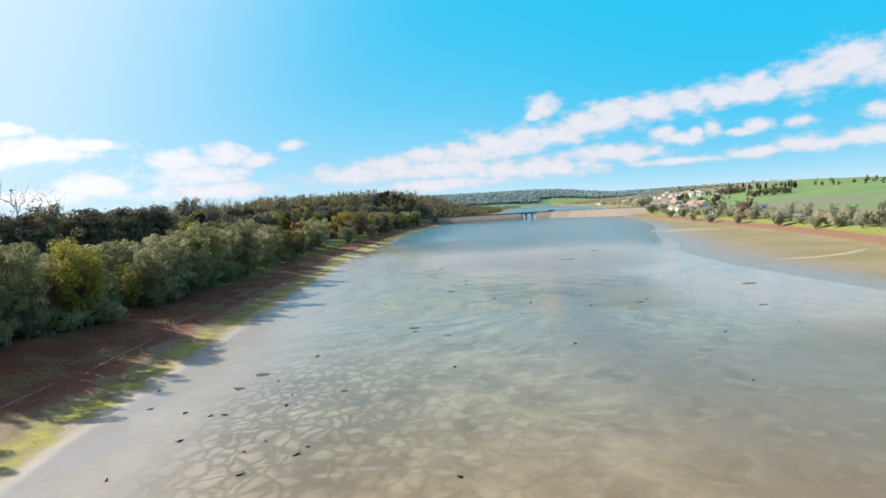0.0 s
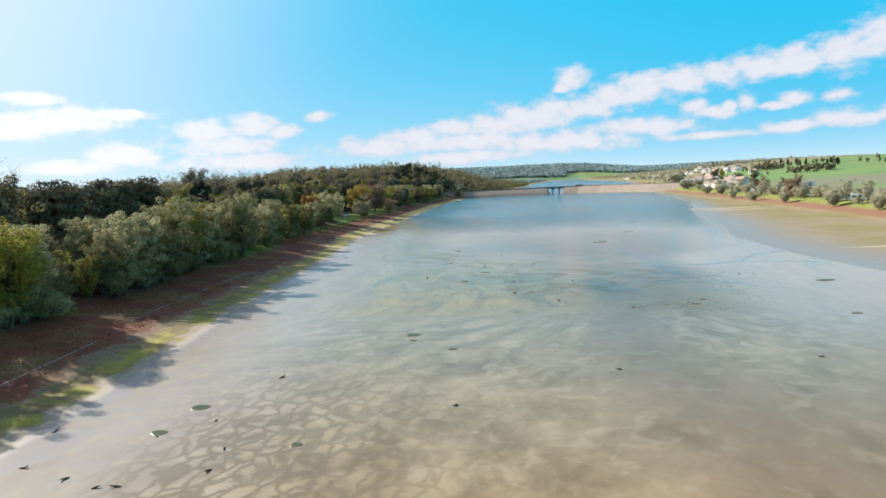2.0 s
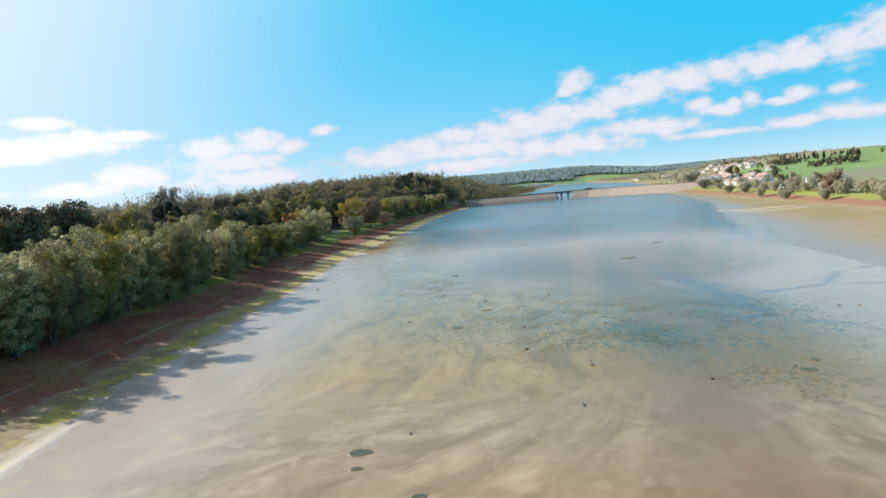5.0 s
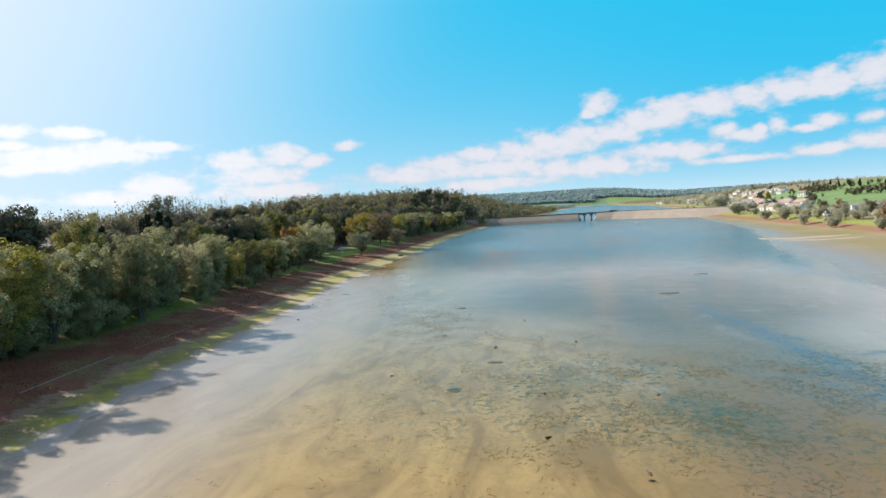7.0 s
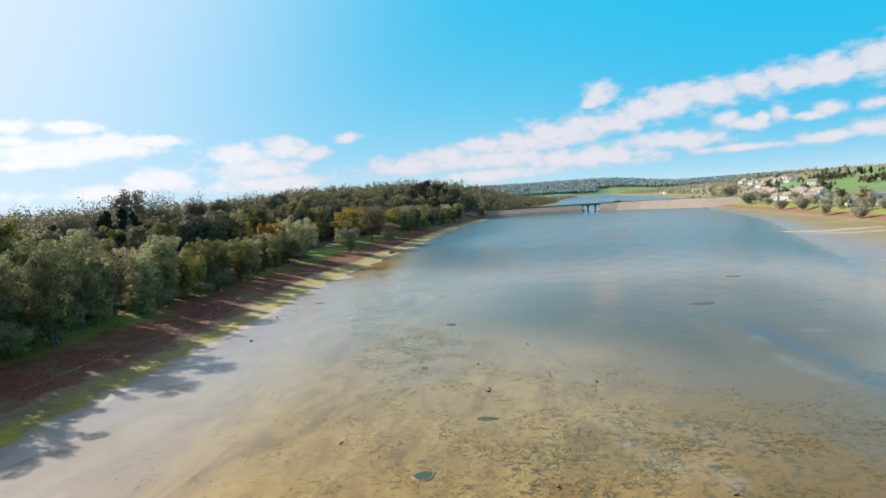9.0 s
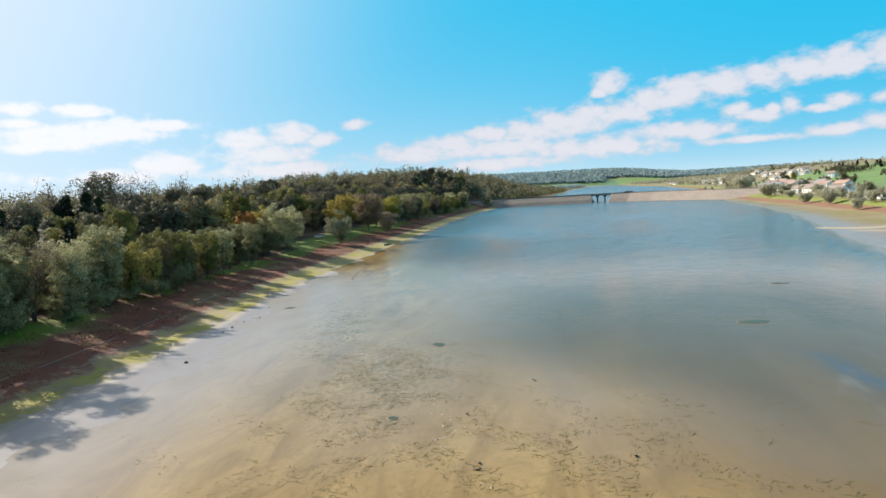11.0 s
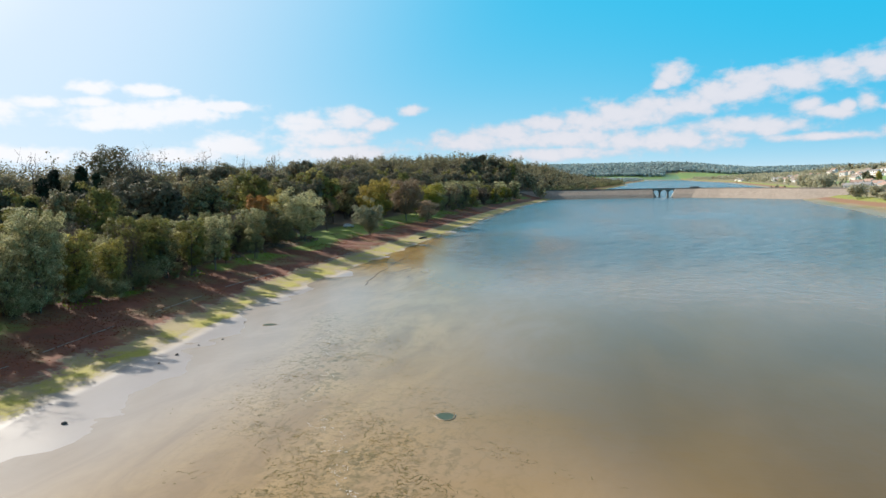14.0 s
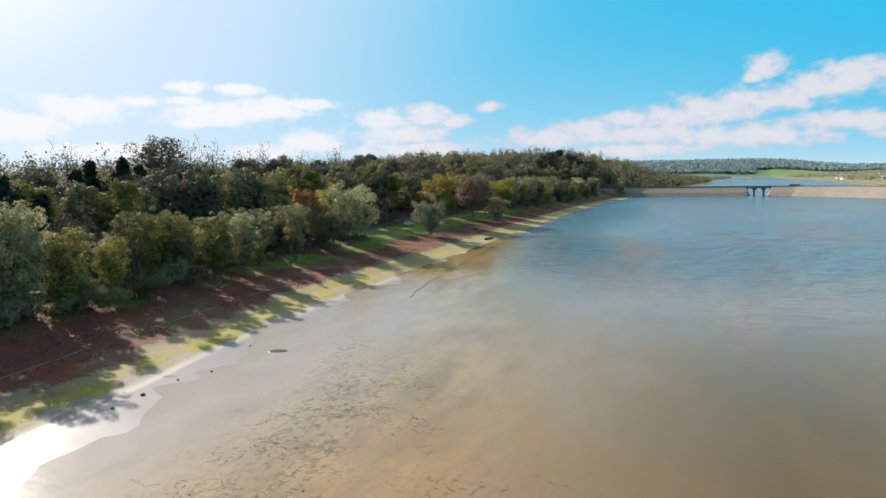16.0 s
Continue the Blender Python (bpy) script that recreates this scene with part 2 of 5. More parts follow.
def ground_height(x, y):
    x, y = np.asarray(x, float), np.asarray(y, float)
    dl, dr = along(LEFT_SHORE, y) - x, x - along(RIGHT_SHORE, y)
    # bed of the lake, a mud flat along the west shore, and one between the water's edge and the east shore
    flat_w = along(FLAT, y)
    bed = np.clip(0.018 * (dl + flat_w + 3.5 * rough_field(x, y, 5) + 1.5 * rough_field(x, y, 1.7)), -0.8, 0.22)
    east = x - along(WATER_EDGE, y)
    bed = np.where(east > -10, np.clip(0.02 * east, -0.2, 0.25), bed)
    west = np.interp(dl, [-10, 0, 4, 9, 21, 26, 55], [0, 0.2, 0.45, 1.2, 2.7, 3.7, 4.6])
    west = west + (along(PLATEAU, y) - 4.6) * smooth(dl, 45, 108) + 0.5 * rough_field(x, y, 14) * smooth(dl, 20, 60)
    far_left = smooth(y, 760, 860)
    steep = np.interp(dl, [0, 8, 25, 110], [0.1, 1.5, 4, 8]) + (along(PLATEAU, y) - 8) * smooth(dl, 10, 85)
    west = west * (1 - far_left) + steep * far_left
    right = np.interp(dr, [0, 12, 18, 40, 100, 200, 320, 500, 900, 1500], [0.25, 2, 3.5, 4.8, 6.5, 11.5, 16.0, 19.5, 23, 24])
    right = right + 0.5 * rough_field(x, y, 22) * smooth(dr, 25, 80) + 2.0 * rough_field(x, y, 160) * smooth(dr, 100, 300)
    right = right + 20 * np.exp(-((x - 600) / 260) ** 2 - ((y - 1500) / 520) ** 2) * smooth(dr, 40, 200)
    h = np.where(dl > 0, west, np.where(dr > 0, right, bed))
    far = smooth(y, 3780, 4450)
    hills = (102 + 14 * rough_field(x + 700, y, 520)) * (1 - 0.5 * smooth(x, 420, 1000))
    return h * (1 - far) + far * np.maximum(hills, 5)


def mesh_object(name, verts, faces, mat, smooth_shade=True):
    """A mesh object from arrays: verts (n, 3), faces (m, 3 or 4)."""
    verts, faces = np.asarray(verts, np.float32), np.asarray(faces, np.int32)
    me = bpy.data.meshes.new(name)
    me.vertices.add(len(verts))
    me.vertices.foreach_set("co", verts.ravel())
    k = faces.shape[1]
    me.loops.add(faces.size)
    me.loops.foreach_set("vertex_index", faces.ravel())
    me.polygons.add(len(faces))
    me.polygons.foreach_set("loop_start", np.arange(0, faces.size, k, dtype=np.int32))
    me.polygons.foreach_set("use_smooth", np.full(len(faces), smooth_shade, dtype=bool))
    me.update(calc_edges=True)
    me.materials.append(mat)
    return new(name, me)


def grid_object(name, xs, ys, height, mat, attributes=None):
    X, Y = np.meshgrid(xs, ys)
    Z = height(X, Y)
    n, m = X.shape
    idx = np.arange(n * m).reshape(n, m)
    faces = np.stack([idx[:-1, :-1], idx[:-1, 1:], idx[1:, 1:], idx[1:, :-1]], -1).reshape(-1, 4)
    ob = mesh_object(name, np.stack([X, Y, Z], -1).reshape(-1, 3), faces, mat)
    for key, values in (attributes(X, Y) if attributes else {}).items():
        ob.data.attributes.new(key, "FLOAT", "POINT").data.foreach_set("value", np.asarray(values, np.float32).ravel())
    return ob


def spaced(*spans):
    """Grid lines: (start, stop, step) spans end to end."""
    out = []
    for a, b, step in spans:
        out.extend(np.linspace(a, b, max(2, int(round((b - a) / step)) + 1))[:-1])
    return np.array(out + [spans[-1][1]])


# ground material: bands that follow the shore
GROUND, N = material("lake_shore_ground")
pos = N.add("ShaderNodeNewGeometry").outputs["Position"]
fine, mid, big = N.noise(1.6, 5.0, pos), N.noise(0.22, 4.0, pos), N.noise(0.035, 3.0, pos)
wob = N.math("ADD", N.math("MULTIPLY", N.math("SUBTRACT", mid, 0.5), 5.0), N.math("MULTIPLY", N.math("SUBTRACT", fine, 0.5), 2.5))
dl = N.math("ADD", N.attr("band"), N.math("MULTIPLY", wob, 1.5))
dr = N.math("ADD", N.attr("east"), N.math("MULTIPLY", wob, 1.2))
MUD = N.mix(mid, (0.28, 0.255, 0.24), (0.37, 0.335, 0.315))
SAND = N.mix(fine, (0.33, 0.275, 0.205), (0.45, 0.39, 0.30))
# dry ground; in the south the trees' shade is put in as a darker mix
DRY_SHADED = N.mix(N.attr("near"), N.mix(fine, (0.27, 0.21, 0.10), (0.40, 0.32, 0.16)), N.mix(fine, (0.13, 0.10, 0.045), (0.25, 0.19, 0.09)))
YGREEN = N.mix(N.ramp(mid, [(0.42, 0.0), (0.62, 1.0)]), DRY_SHADED, N.mix(fine, (0.25, 0.22, 0.03), (0.45, 0.40, 0.06)))
RED = N.mix(N.ramp(mid, [(0.3, 0.0), (0.7, 1.0)]), N.mix(fine, (0.085, 0.036, 0.02), (0.19, 0.062, 0.03)), N.mix(fine, (0.16, 0.045, 0.022), (0.29, 0.082, 0.036)))
RED = N.mix(N.math("MULTIPLY", N.step(N.noise(0.11, 5.0, pos, 0.6), 0.46, 0.66), 0.8), RED, N.mix(fine, (0.12, 0.09, 0.035), (0.24, 0.18, 0.07)))
RED = N.mix(N.math("MULTIPLY", N.step(N.noise(0.5, 4.0, pos, 0.6), 0.58, 0.7), 0.5), RED, N.mix(fine, (0.06, 0.055, 0.02), (0.13, 0.13, 0.03)))
GRASS = N.mix(fine, (0.10, 0.15, 0.014), (0.20, 0.28, 0.032))
LITTER = N.mix(fine, (0.05, 0.04, 0.022), (0.12, 0.092, 0.05))


def between(v, a, b, soft):
    low = (N.math("SUBTRACT", a, soft), N.math("ADD", a, soft)) if not isinstance(a, (int, float)) else (a - soft, a + soft)
    return N.math("MULTIPLY", N.step(v, *low), N.math("SUBTRACT", 1.0, N.step(v, b - soft, b + soft)))


stripe = N.math("SINE", N.math("MULTIPLY", N.math("ADD", N.attr("west"), N.math("MULTIPLY", mid, 1.6)), 3.4))
SAND = N.mix(N.math("MULTIPLY", N.step(stripe, 0.55, 0.95), 0.18), SAND, (0.16, 0.12, 0.08))
west = N.mix(N.step(N.math("ADD", N.attr("west"), N.math("MULTIPLY", wob, 0.3)), -2.6, -0.6), MUD, SAND)
drawn = N.math("MULTIPLY", N.attr("inner"), 3.4)
dlb = N.math("ADD", dl, drawn)
west = N.mix(between(dlb, N.math("ADD", 0.1, drawn), 7.2, 0.7), west, YGREEN)
west = N.mix(between(dlb, 7.4, 44, 1.0), west, RED)
west = N.mix(N.step(dl, 23, 28), west, LITTER)
west = N.mix(N.math("MULTIPLY", between(dl, 17.0, 24, 1.5), N.math("MULTIPLY", N.step(big, 0.47, 0.57), N.math("SUBTRACT", 1.0, N.math("MULTIPLY", N.attr("near"), 0.75)))), west, GRASS)
west = N.mix(N.math("MULTIPLY", N.attr("lawn"), N.step(N.math("ADD", mid, N.math("MULTIPLY", big, 0.5)), 0.55, 0.72)), west, GRASS)
OLIVE = N.mix(mid, (0.21, 0.175, 0.06), (0.29, 0.24, 0.09))
east = N.mix(N.step(N.attr("east"), -80, -45), MUD, N.mix(N.step(N.noise(0.03, 4.0, pos, 0.6), 0.40, 0.62), OLIVE, N.mix(fine, (0.26, 0.20, 0.11), (0.35, 0.275, 0.165))))
east = N.mix(N.math("MULTIPLY", N.math("SUBTRACT", 1.0, N.step(N.math("ADD", N.attr("edge"), N.math("MULTIPLY", wob, 2.0)), 6, 34)), N.math("SUBTRACT", 1.0, N.step(N.attr("east"), -34, -12))), east, N.mix(mid, (0.24, 0.215, 0.19), (0.31, 0.28, 0.25)))
east = N.mix(N.step(dr, 1, 5), east, N.mix(fine, (0.22, 0.11, 0.06), (0.31, 0.16, 0.09)))
east = N.mix(N.step(dr, 10.5, 13), east, N.mix(fine, (0.17, 0.20, 0.04), (0.29, 0.31, 0.08)))
east = N.mix(N.step(dr, 19, 26), east, N.mix(mid, (0.19, 0.16, 0.085), (0.29, 0.245, 0.13)))
meadow = N.mix(N.step(big, 0.35, 0.65), N.mix(mid, (0.11, 0.215, 0.055), (0.15, 0.27, 0.075)), N.mix(mid, (0.16, 0.25, 0.06), (0.22, 0.29, 0.10)))
fallow = N.mix(mid, (0.17, 0.19, 0.10), (0.24, 0.23, 0.14))
meadow = N.mix(N.attr("fallow"), meadow, fallow)
east = N.mix(N.attr("field"), east, meadow)
col = N.mix(N.math("MAXIMUM", N.attr("side"), N.attr("field")), west, east)
wet = N.math("SUBTRACT", 1.0, N.step(N.math("MAXIMUM", N.attr("west"), N.math("MULTIPLY", N.math("SUBTRACT", N.attr("edge"), 24.0), 0.15)), -3.0, -0.6))
finish(N, Base_Color=col, Roughness=N.math("SUBTRACT", 0.9, N.math("MULTIPLY", wet, N.math("ADD", 0.47, N.math("MULTIPLY", mid, 0.15)))),
       Normal=bumped(N, N.math("ADD", fine, N.math("MULTIPLY", mid, 2.0)), N.math("SUBTRACT", 0.4, N.math("MULTIPLY", wet, 0.33)), 0.06))


def ground_attributes(X, Y):
    dl, dr = along(LEFT_SHORE, Y) - X, X - along(RIGHT_SHORE, Y)
    mid = (along(LEFT_SHORE, Y) + along(RIGHT_SHORE, Y)) / 2
    field = smooth(dr, 62, 84) * smooth(Y, 330, 420) * (1 - smooth(Y, 1180, 1300)) * (1 - smooth(dr, 560, 640))
    field = np.maximum(field, smooth(Y, 3840, 3900) * (1 - smooth(Y, 4060, 4090)))
    fallow = np.exp(-((X - 270) / 60) ** 2 - ((Y - 560) / 90) ** 2)
    lawn = smooth(dl, 18.5, 21) * (1 - smooth(dl, 33, 40)) * smooth(Y, 320, 340) * (1 - smooth(Y, 490, 530))
    return {"west": dl, "east": dr, "lawn": lawn, "inner": 1 - smooth(Y, 240, 310), "edge": X - along(WATER_EDGE, Y), "band": dl - 2.2 * (1 - smooth(Y, 262, 322)) * smooth(dl, 1, 9), "near": 1 - smooth(Y, 155, 215), "side": (X > mid).astype(float), "field": field, "fallow": np.clip(fallow * 1.6, 0, 1)}


gx = spaced((-4500, -600, 260), (-600, -180, 14), (-180, -100, 4), (-100, -40, 0.8), (-40, 90, 4), (90, 190, 2.0), (190, 700, 10), (700, 1600, 40), (1600, 4500, 290))
gy = spaced((-1500, -60, 90), (-60, 40, 3), (40, 440, 1.6), (440, 900, 4), (900, 1600, 12), (1600, 4900, 50))
ground = tagged(grid_object("ground", gx, gy, ground_height, GROUND, ground_attributes),
                "drained lake shore with mud, sand, red weeds and grass", "ground", kind="structure")

# water material: murky tan over the shallows, teal where it is deep
WATER, N = material("lake_water")
pos = N.add("ShaderNodeNewGeometry").outputs["Position"]
depth = N.attr("depth")
weed = N.attr("weed")
cells = N.attr("cells")
stretch = N.add("ShaderNodeMapping", {"Vector": pos, "Rotation": (0, 0, 0.5), "Scale": (1.0, 0.35, 1.0)}).outputs[0]
swirl = N.noise(0.045, 5.0, stretch, 0.55, 1.2)
streak = N.noise(0.22, 5.0, stretch, 0.6, 1.0)
speck = N.noise(1.3, 5.0, pos, 0.65, 0.6)
# fan of silt ridges that spreads from the mouth of a runnel
at = N.add("ShaderNodeSeparateXYZ", {0: pos})
fx, fy = N.math("SUBTRACT", at.outputs[0], 20.0), N.math("SUBTRACT", 130.0, at.outputs[1])
bend = N.math("MULTIPLY", N.math("SUBTRACT", N.noise(0.05, 2.0, pos), 0.5), 0.3)
turn = N.math("ADD", N.math("ARCTAN2", fx, fy), bend)
reach = N.math("SQRT", N.math("ADD", N.math("MULTIPLY", fx, fx), N.math("MULTIPLY", fy, fy)))
polar = N.add("ShaderNodeCombineXYZ", {0: N.math("MULTIPLY", turn, 12.0), 1: N.math("MULTIPLY", reach, 0.115), 2: 0.0}).outputs[0]
fan = N.noise(1.0, 5.0, polar, 0.6, 0.15)
fan_on = N.step(fy, 4.0, 26.0)
grain = N.mix(fan_on, streak, fan)
dd = N.math("ADD", depth, N.math("MULTIPLY", N.math("SUBTRACT", swirl, 0.5), 0.55))
tan = N.mix(N.ramp(grain, [(0.34, 0.0), (0.64, 1.0)]), (0.195, 0.138, 0.068), (0.365, 0.285, 0.168))
tan = N.mix(fan_on, N.mix(N.ramp(grain, [(0.34, 0.0), (0.64, 1.0)]), (0.225, 0.138, 0.036), (0.40, 0.265, 0.085)), tan)
# west shallows: grey mud, greyed further to stand for the pale sky's reflection
tan = N.mix(N.math("MULTIPLY", N.attr("shallow"), 0.95), tan, N.mix(grain, (0.315, 0.275, 0.24), (0.42, 0.373, 0.33)))
tan = N.mix(N.math("MULTIPLY", N.step(N.noise(0.40, 2.0, pos, 0.5, 0.5), 0.50, 0.70), N.math("MULTIPLY", fan_on, 0.4)), tan, (0.47, 0.385, 0.26))
murk = N.ramp(dd, [(0.0, (0.34, 0.225, 0.105)), (0.25, (0.285, 0.175, 0.042)), (0.45, (0.235, 0.145, 0.036)), (0.62, (0.185, 0.155, 0.125)), (0.8, (0.135, 0.155, 0.15)), (1.0, (0.08, 0.15, 0.175))])
base = N.mix(N.step(dd, 0.05, 0.42), tan, murk)
silt = N.noise(0.02, 4.0, stretch, 0.5, 1.5)
base = N.mix(N.math("MULTIPLY", N.step(silt, 0.48, 0.72), N.math("MULTIPLY", N.step(dd, 0.2, 0.5), 0.5)), base, (0.17, 0.115, 0.065))
plume = N.math("MULTIPLY", N.attr("plume"), N.step(N.math("ADD", N.math("MULTIPLY", silt, 0.5), N.math("MULTIPLY", streak, 0.5)), 0.3, 0.6))
base = N.mix(N.math("MULTIPLY", plume, 0.7), base, (0.26, 0.18, 0.12))
base = N.mix(N.math("MULTIPLY", N.attr("lilac"), N.math("ADD", 0.5, N.math("MULTIPLY", N.step(swirl, 0.35, 0.65), 0.45))), base, N.mix(streak, (0.26, 0.185, 0.112), (0.36, 0.275, 0.195)))
base = N.mix(N.math("MULTIPLY", N.attr("flats"), 0.8), base, N.mix(streak, (0.30, 0.255, 0.205), (0.42, 0.365, 0.31)))
# brown water, its base also darkened for the weaker glare away from the sun
base = N.mix(N.math("MULTIPLY", N.attr("murk_dim"), N.math("ADD", 0.8, N.math("MULTIPLY", N.step(swirl, 0.35, 0.6), 0.18))), base, N.mix(N.step(silt, 0.45, 0.7), (0.098, 0.065, 0.02), (0.145, 0.097, 0.038)))
runnel = N.math("MULTIPLY", N.attr("runnel"), N.step(N.math("ADD", N.math("MULTIPLY", grain, 0.7), N.math("MULTIPLY", swirl, 0.3)), 0.25, 0.6))
base = N.mix(N.math("MULTIPLY", runnel, 0.85), base, N.mix(grain, (0.11, 0.07, 0.036), (0.24, 0.155, 0.085)))
warp = N.add("ShaderNodeVectorMath", {0: N.noise(0.30, 4.0, pos, colour=True), 1: (3.0, 3.0, 0.0)}, operation="MULTIPLY").outputs[0]
bent = N.add("ShaderNodeVectorMath", {0: N.add("ShaderNodeMapping", {"Vector": pos, "Rotation": (0, 0, 0.25), "Scale": (1.0, 0.6, 1.0)}).outputs[0], 1: warp}, operation="ADD").outputs[0]
net = N.add("ShaderNodeTexVoronoi", {"Vector": bent, "Scale": 0.26}, feature="DISTANCE_TO_EDGE").outputs["Distance"]
fine_net = N.add("ShaderNodeTexVoronoi", {"Vector": bent, "Scale": 0.62}, feature="DISTANCE_TO_EDGE").outputs["Distance"]
patchy = N.step(N.noise(0.07, 3.0, pos), 0.36, 0.62)
flats = N.math("MULTIPLY", fan_on, N.math("SUBTRACT", 1.0, N.attr("shallow")))
veins = N.math("MULTIPLY", N.math("SUBTRACT", 1.0, N.step(net, 0.0, 0.26)), N.math("MULTIPLY", N.math("MULTIPLY", patchy, flats), 0.5))
base = N.mix(veins, base, N.mix(speck, (0.21, 0.15, 0.08), (0.31, 0.235, 0.14)))
lumpy = N.math("MULTIPLY", N.math("SUBTRACT", 1.0, N.step(fine_net, 0.02, 0.22)), N.math("MULTIPLY", cells, 0.68))
base = N.mix(N.math("MULTIPLY", N.step(fine_net, 0.16, 0.40), N.math("MULTIPLY", cells, 0.3)), base, (0.42, 0.35, 0.24))
base = N.mix(lumpy, base, N.mix(speck, (0.10, 0.075, 0.042), (0.20, 0.145, 0.085)))
tuft = N.math("MULTIPLY", N.step(N.math("ADD", N.math("MULTIPLY", speck, 0.75), N.math("MULTIPLY", streak, 0.35)), 0.56, 0.68), weed)
base = N.mix(N.math("MULTIPLY", tuft, 0.92), base, N.mix(speck, (0.03, 0.036, 0.014), (0.10, 0.085, 0.03)))
crumb = N.math("MULTIPLY", N.step(N.noise(3.2, 4.0, pos, 0.7), 0.54, 0.66), N.math("MULTIPLY", weed, N.step(streak, 0.36, 0.60)))
base = N.mix(N.math("MULTIPLY", crumb, 0.8), base, (0.075, 0.062, 0.026))
fronds = N.add("ShaderNodeTexVoronoi", {"Vector": N.add("ShaderNodeVectorMath", {0: N.add("ShaderNodeMapping", {"Vector": pos, "Scale": (1.0, 0.42, 1.0)}).outputs[0], 1: warp}, operation="ADD").outputs[0], "Scale": 0.85}, feature="DISTANCE_TO_EDGE").outputs["Distance"]
stalks = N.math("MULTIPLY", N.math("SUBTRACT", 1.0, N.step(fronds, 0.01, 0.11)), N.math("MULTIPLY", N.step(N.noise(0.4, 3.0, pos, 0.6), 0.42, 0.60), weed))
base = N.mix(N.math("MULTIPLY", stalks, 0.7), base, N.mix(speck, (0.065, 0.06, 0.018), (0.14, 0.11, 0.04)))
moss = N.math("MULTIPLY", N.attr("green"), N.step(N.math("ADD", speck, N.math("MULTIPLY", streak, 0.4)), 0.52, 0.80))
base = N.mix(N.math("MULTIPLY", moss, 0.85), base, N.mix(speck, (0.03, 0.045, 0.014), (0.08, 0.09, 0.03)))
# channels: the blue sky's reflection is mixed into the base colour
sky_sheen = N.math("MULTIPLY", N.attr("channel"), N.step(speck, 0.30, 0.52))
base = N.mix(N.math("MULTIPLY", sky_sheen, 0.6), base, (0.065, 0.095, 0.14))
base = N.mix(N.math("MULTIPLY", N.attr("bar"), N.math("MULTIPLY", N.step(streak, 0.36, 0.6), 0.3)), base, (0.31, 0.285, 0.27))
waves = N.add("ShaderNodeMapping", {"Vector": pos, "Rotation": (0, 0, -0.3), "Scale": (0.5, 1.0, 1.0)}).outputs[0]
ripple = N.math("ADD", N.math("ADD", N.noise(0.3, 6.0, waves, 0.68), N.math("MULTIPLY", N.noise(1.1, 3.0, waves, 0.6), 0.6)), N.math("MULTIPLY", N.noise(0.16, 3.0, N.add("ShaderNodeMapping", {"Vector": pos, "Rotation": (0, 0, -0.2), "Scale": (1.0, 0.55, 1.0)}).outputs[0], 0.6), 4.5))
windy = N.math("MULTIPLY", N.math("MULTIPLY", N.step(dd, 0.35, 0.95), N.step(N.noise(0.012, 3.0, stretch), 0.25, 0.5)), N.attr("open"))
lee = N.math("SUBTRACT", 1.0, windy)
finish(N, Base_Color=base, Roughness=N.math("ADD", N.math("ADD", 0.07, N.math("MULTIPLY", N.attr("chop"), 0.15)), N.math("MULTIPLY", lee, N.math("ADD", 0.05, N.math("MULTIPLY", N.attr("shallow"), 0.12)))), IOR=1.33,
       Specular_IOR_Level=N.math("SUBTRACT", 0.5, N.math("ADD", N.math("MULTIPLY", N.math("MAXIMUM", N.attr("murk_dim"), N.attr("lilac")), 0.25), N.math("MULTIPLY", N.attr("murk_dim"), 0.12))), Normal=bumped(N, ripple, N.math("ADD", 0.04, N.math("MULTIPLY", windy, 0.96)), 0.55))


RUNNEL = [(23, 140), (18, 116), (16, 100), (16.5, 90), (19, 78), (22, 62), (24, 42), (25, 10)]
PLUME = [(-24, 418), (-13, 331), (-12, 280), (-13.5, 253), (-6, 228), (8, 222), (19, 210), (21, 193), (23, 175)]
TRAIL = [(-41, 246), (-34, 229), (-28.5, 217), (-27.5, 203)]
BARS = [[(29, 187), (30, 191), (31.5, 194), (37, 193.5), (44, 193), (53, 198)], [(88, 330), (76, 273), (73.6, 239), (66.6, 227.5), (56.7, 206.5)], [(28.5, 187), (29.5, 176), (31, 168)], [(6.5, 158), (9.5, 151.5), (14, 146.5)]]


def away_from(line, X, Y):
    """Distance of each place from a line of points."""
    best = np.full(X.shape, 1e9)
    p = np.array(line, float)
    for (x0, y0), (x1, y1) in zip(p[:-1], p[1:]):
        t = np.clip(((X - x0) * (x1 - x0) + (Y - y0) * (y1 - y0)) / ((x1 - x0) ** 2 + (y1 - y0) ** 2), 0, 1)
        best = np.minimum(best, np.hypot(X - x0 - t * (x1 - x0), Y - y0 - t * (y1 - y0)))
    return best


CHANNELS = [[(31, 199), (32, 188), (33.5, 176), (34, 165), (36, 156)], [(34, 163), (40, 160), (52, 164), (66, 160)], [(33, 178), (37, 169)], [(52, 164), (60, 176), (72, 182)],
            [(28, 151), (34, 153), (37, 141), (42, 136)], [(31, 148), (33, 143), (36, 146), (35, 157)], [(68, 246), (70.5, 240), (72, 221), (73, 197), (77, 176)]]


def blob(X, Y, x, y, rx, ry):
    return np.exp(-((X - x) / rx) ** 2 - ((Y - y) / ry) ** 2)


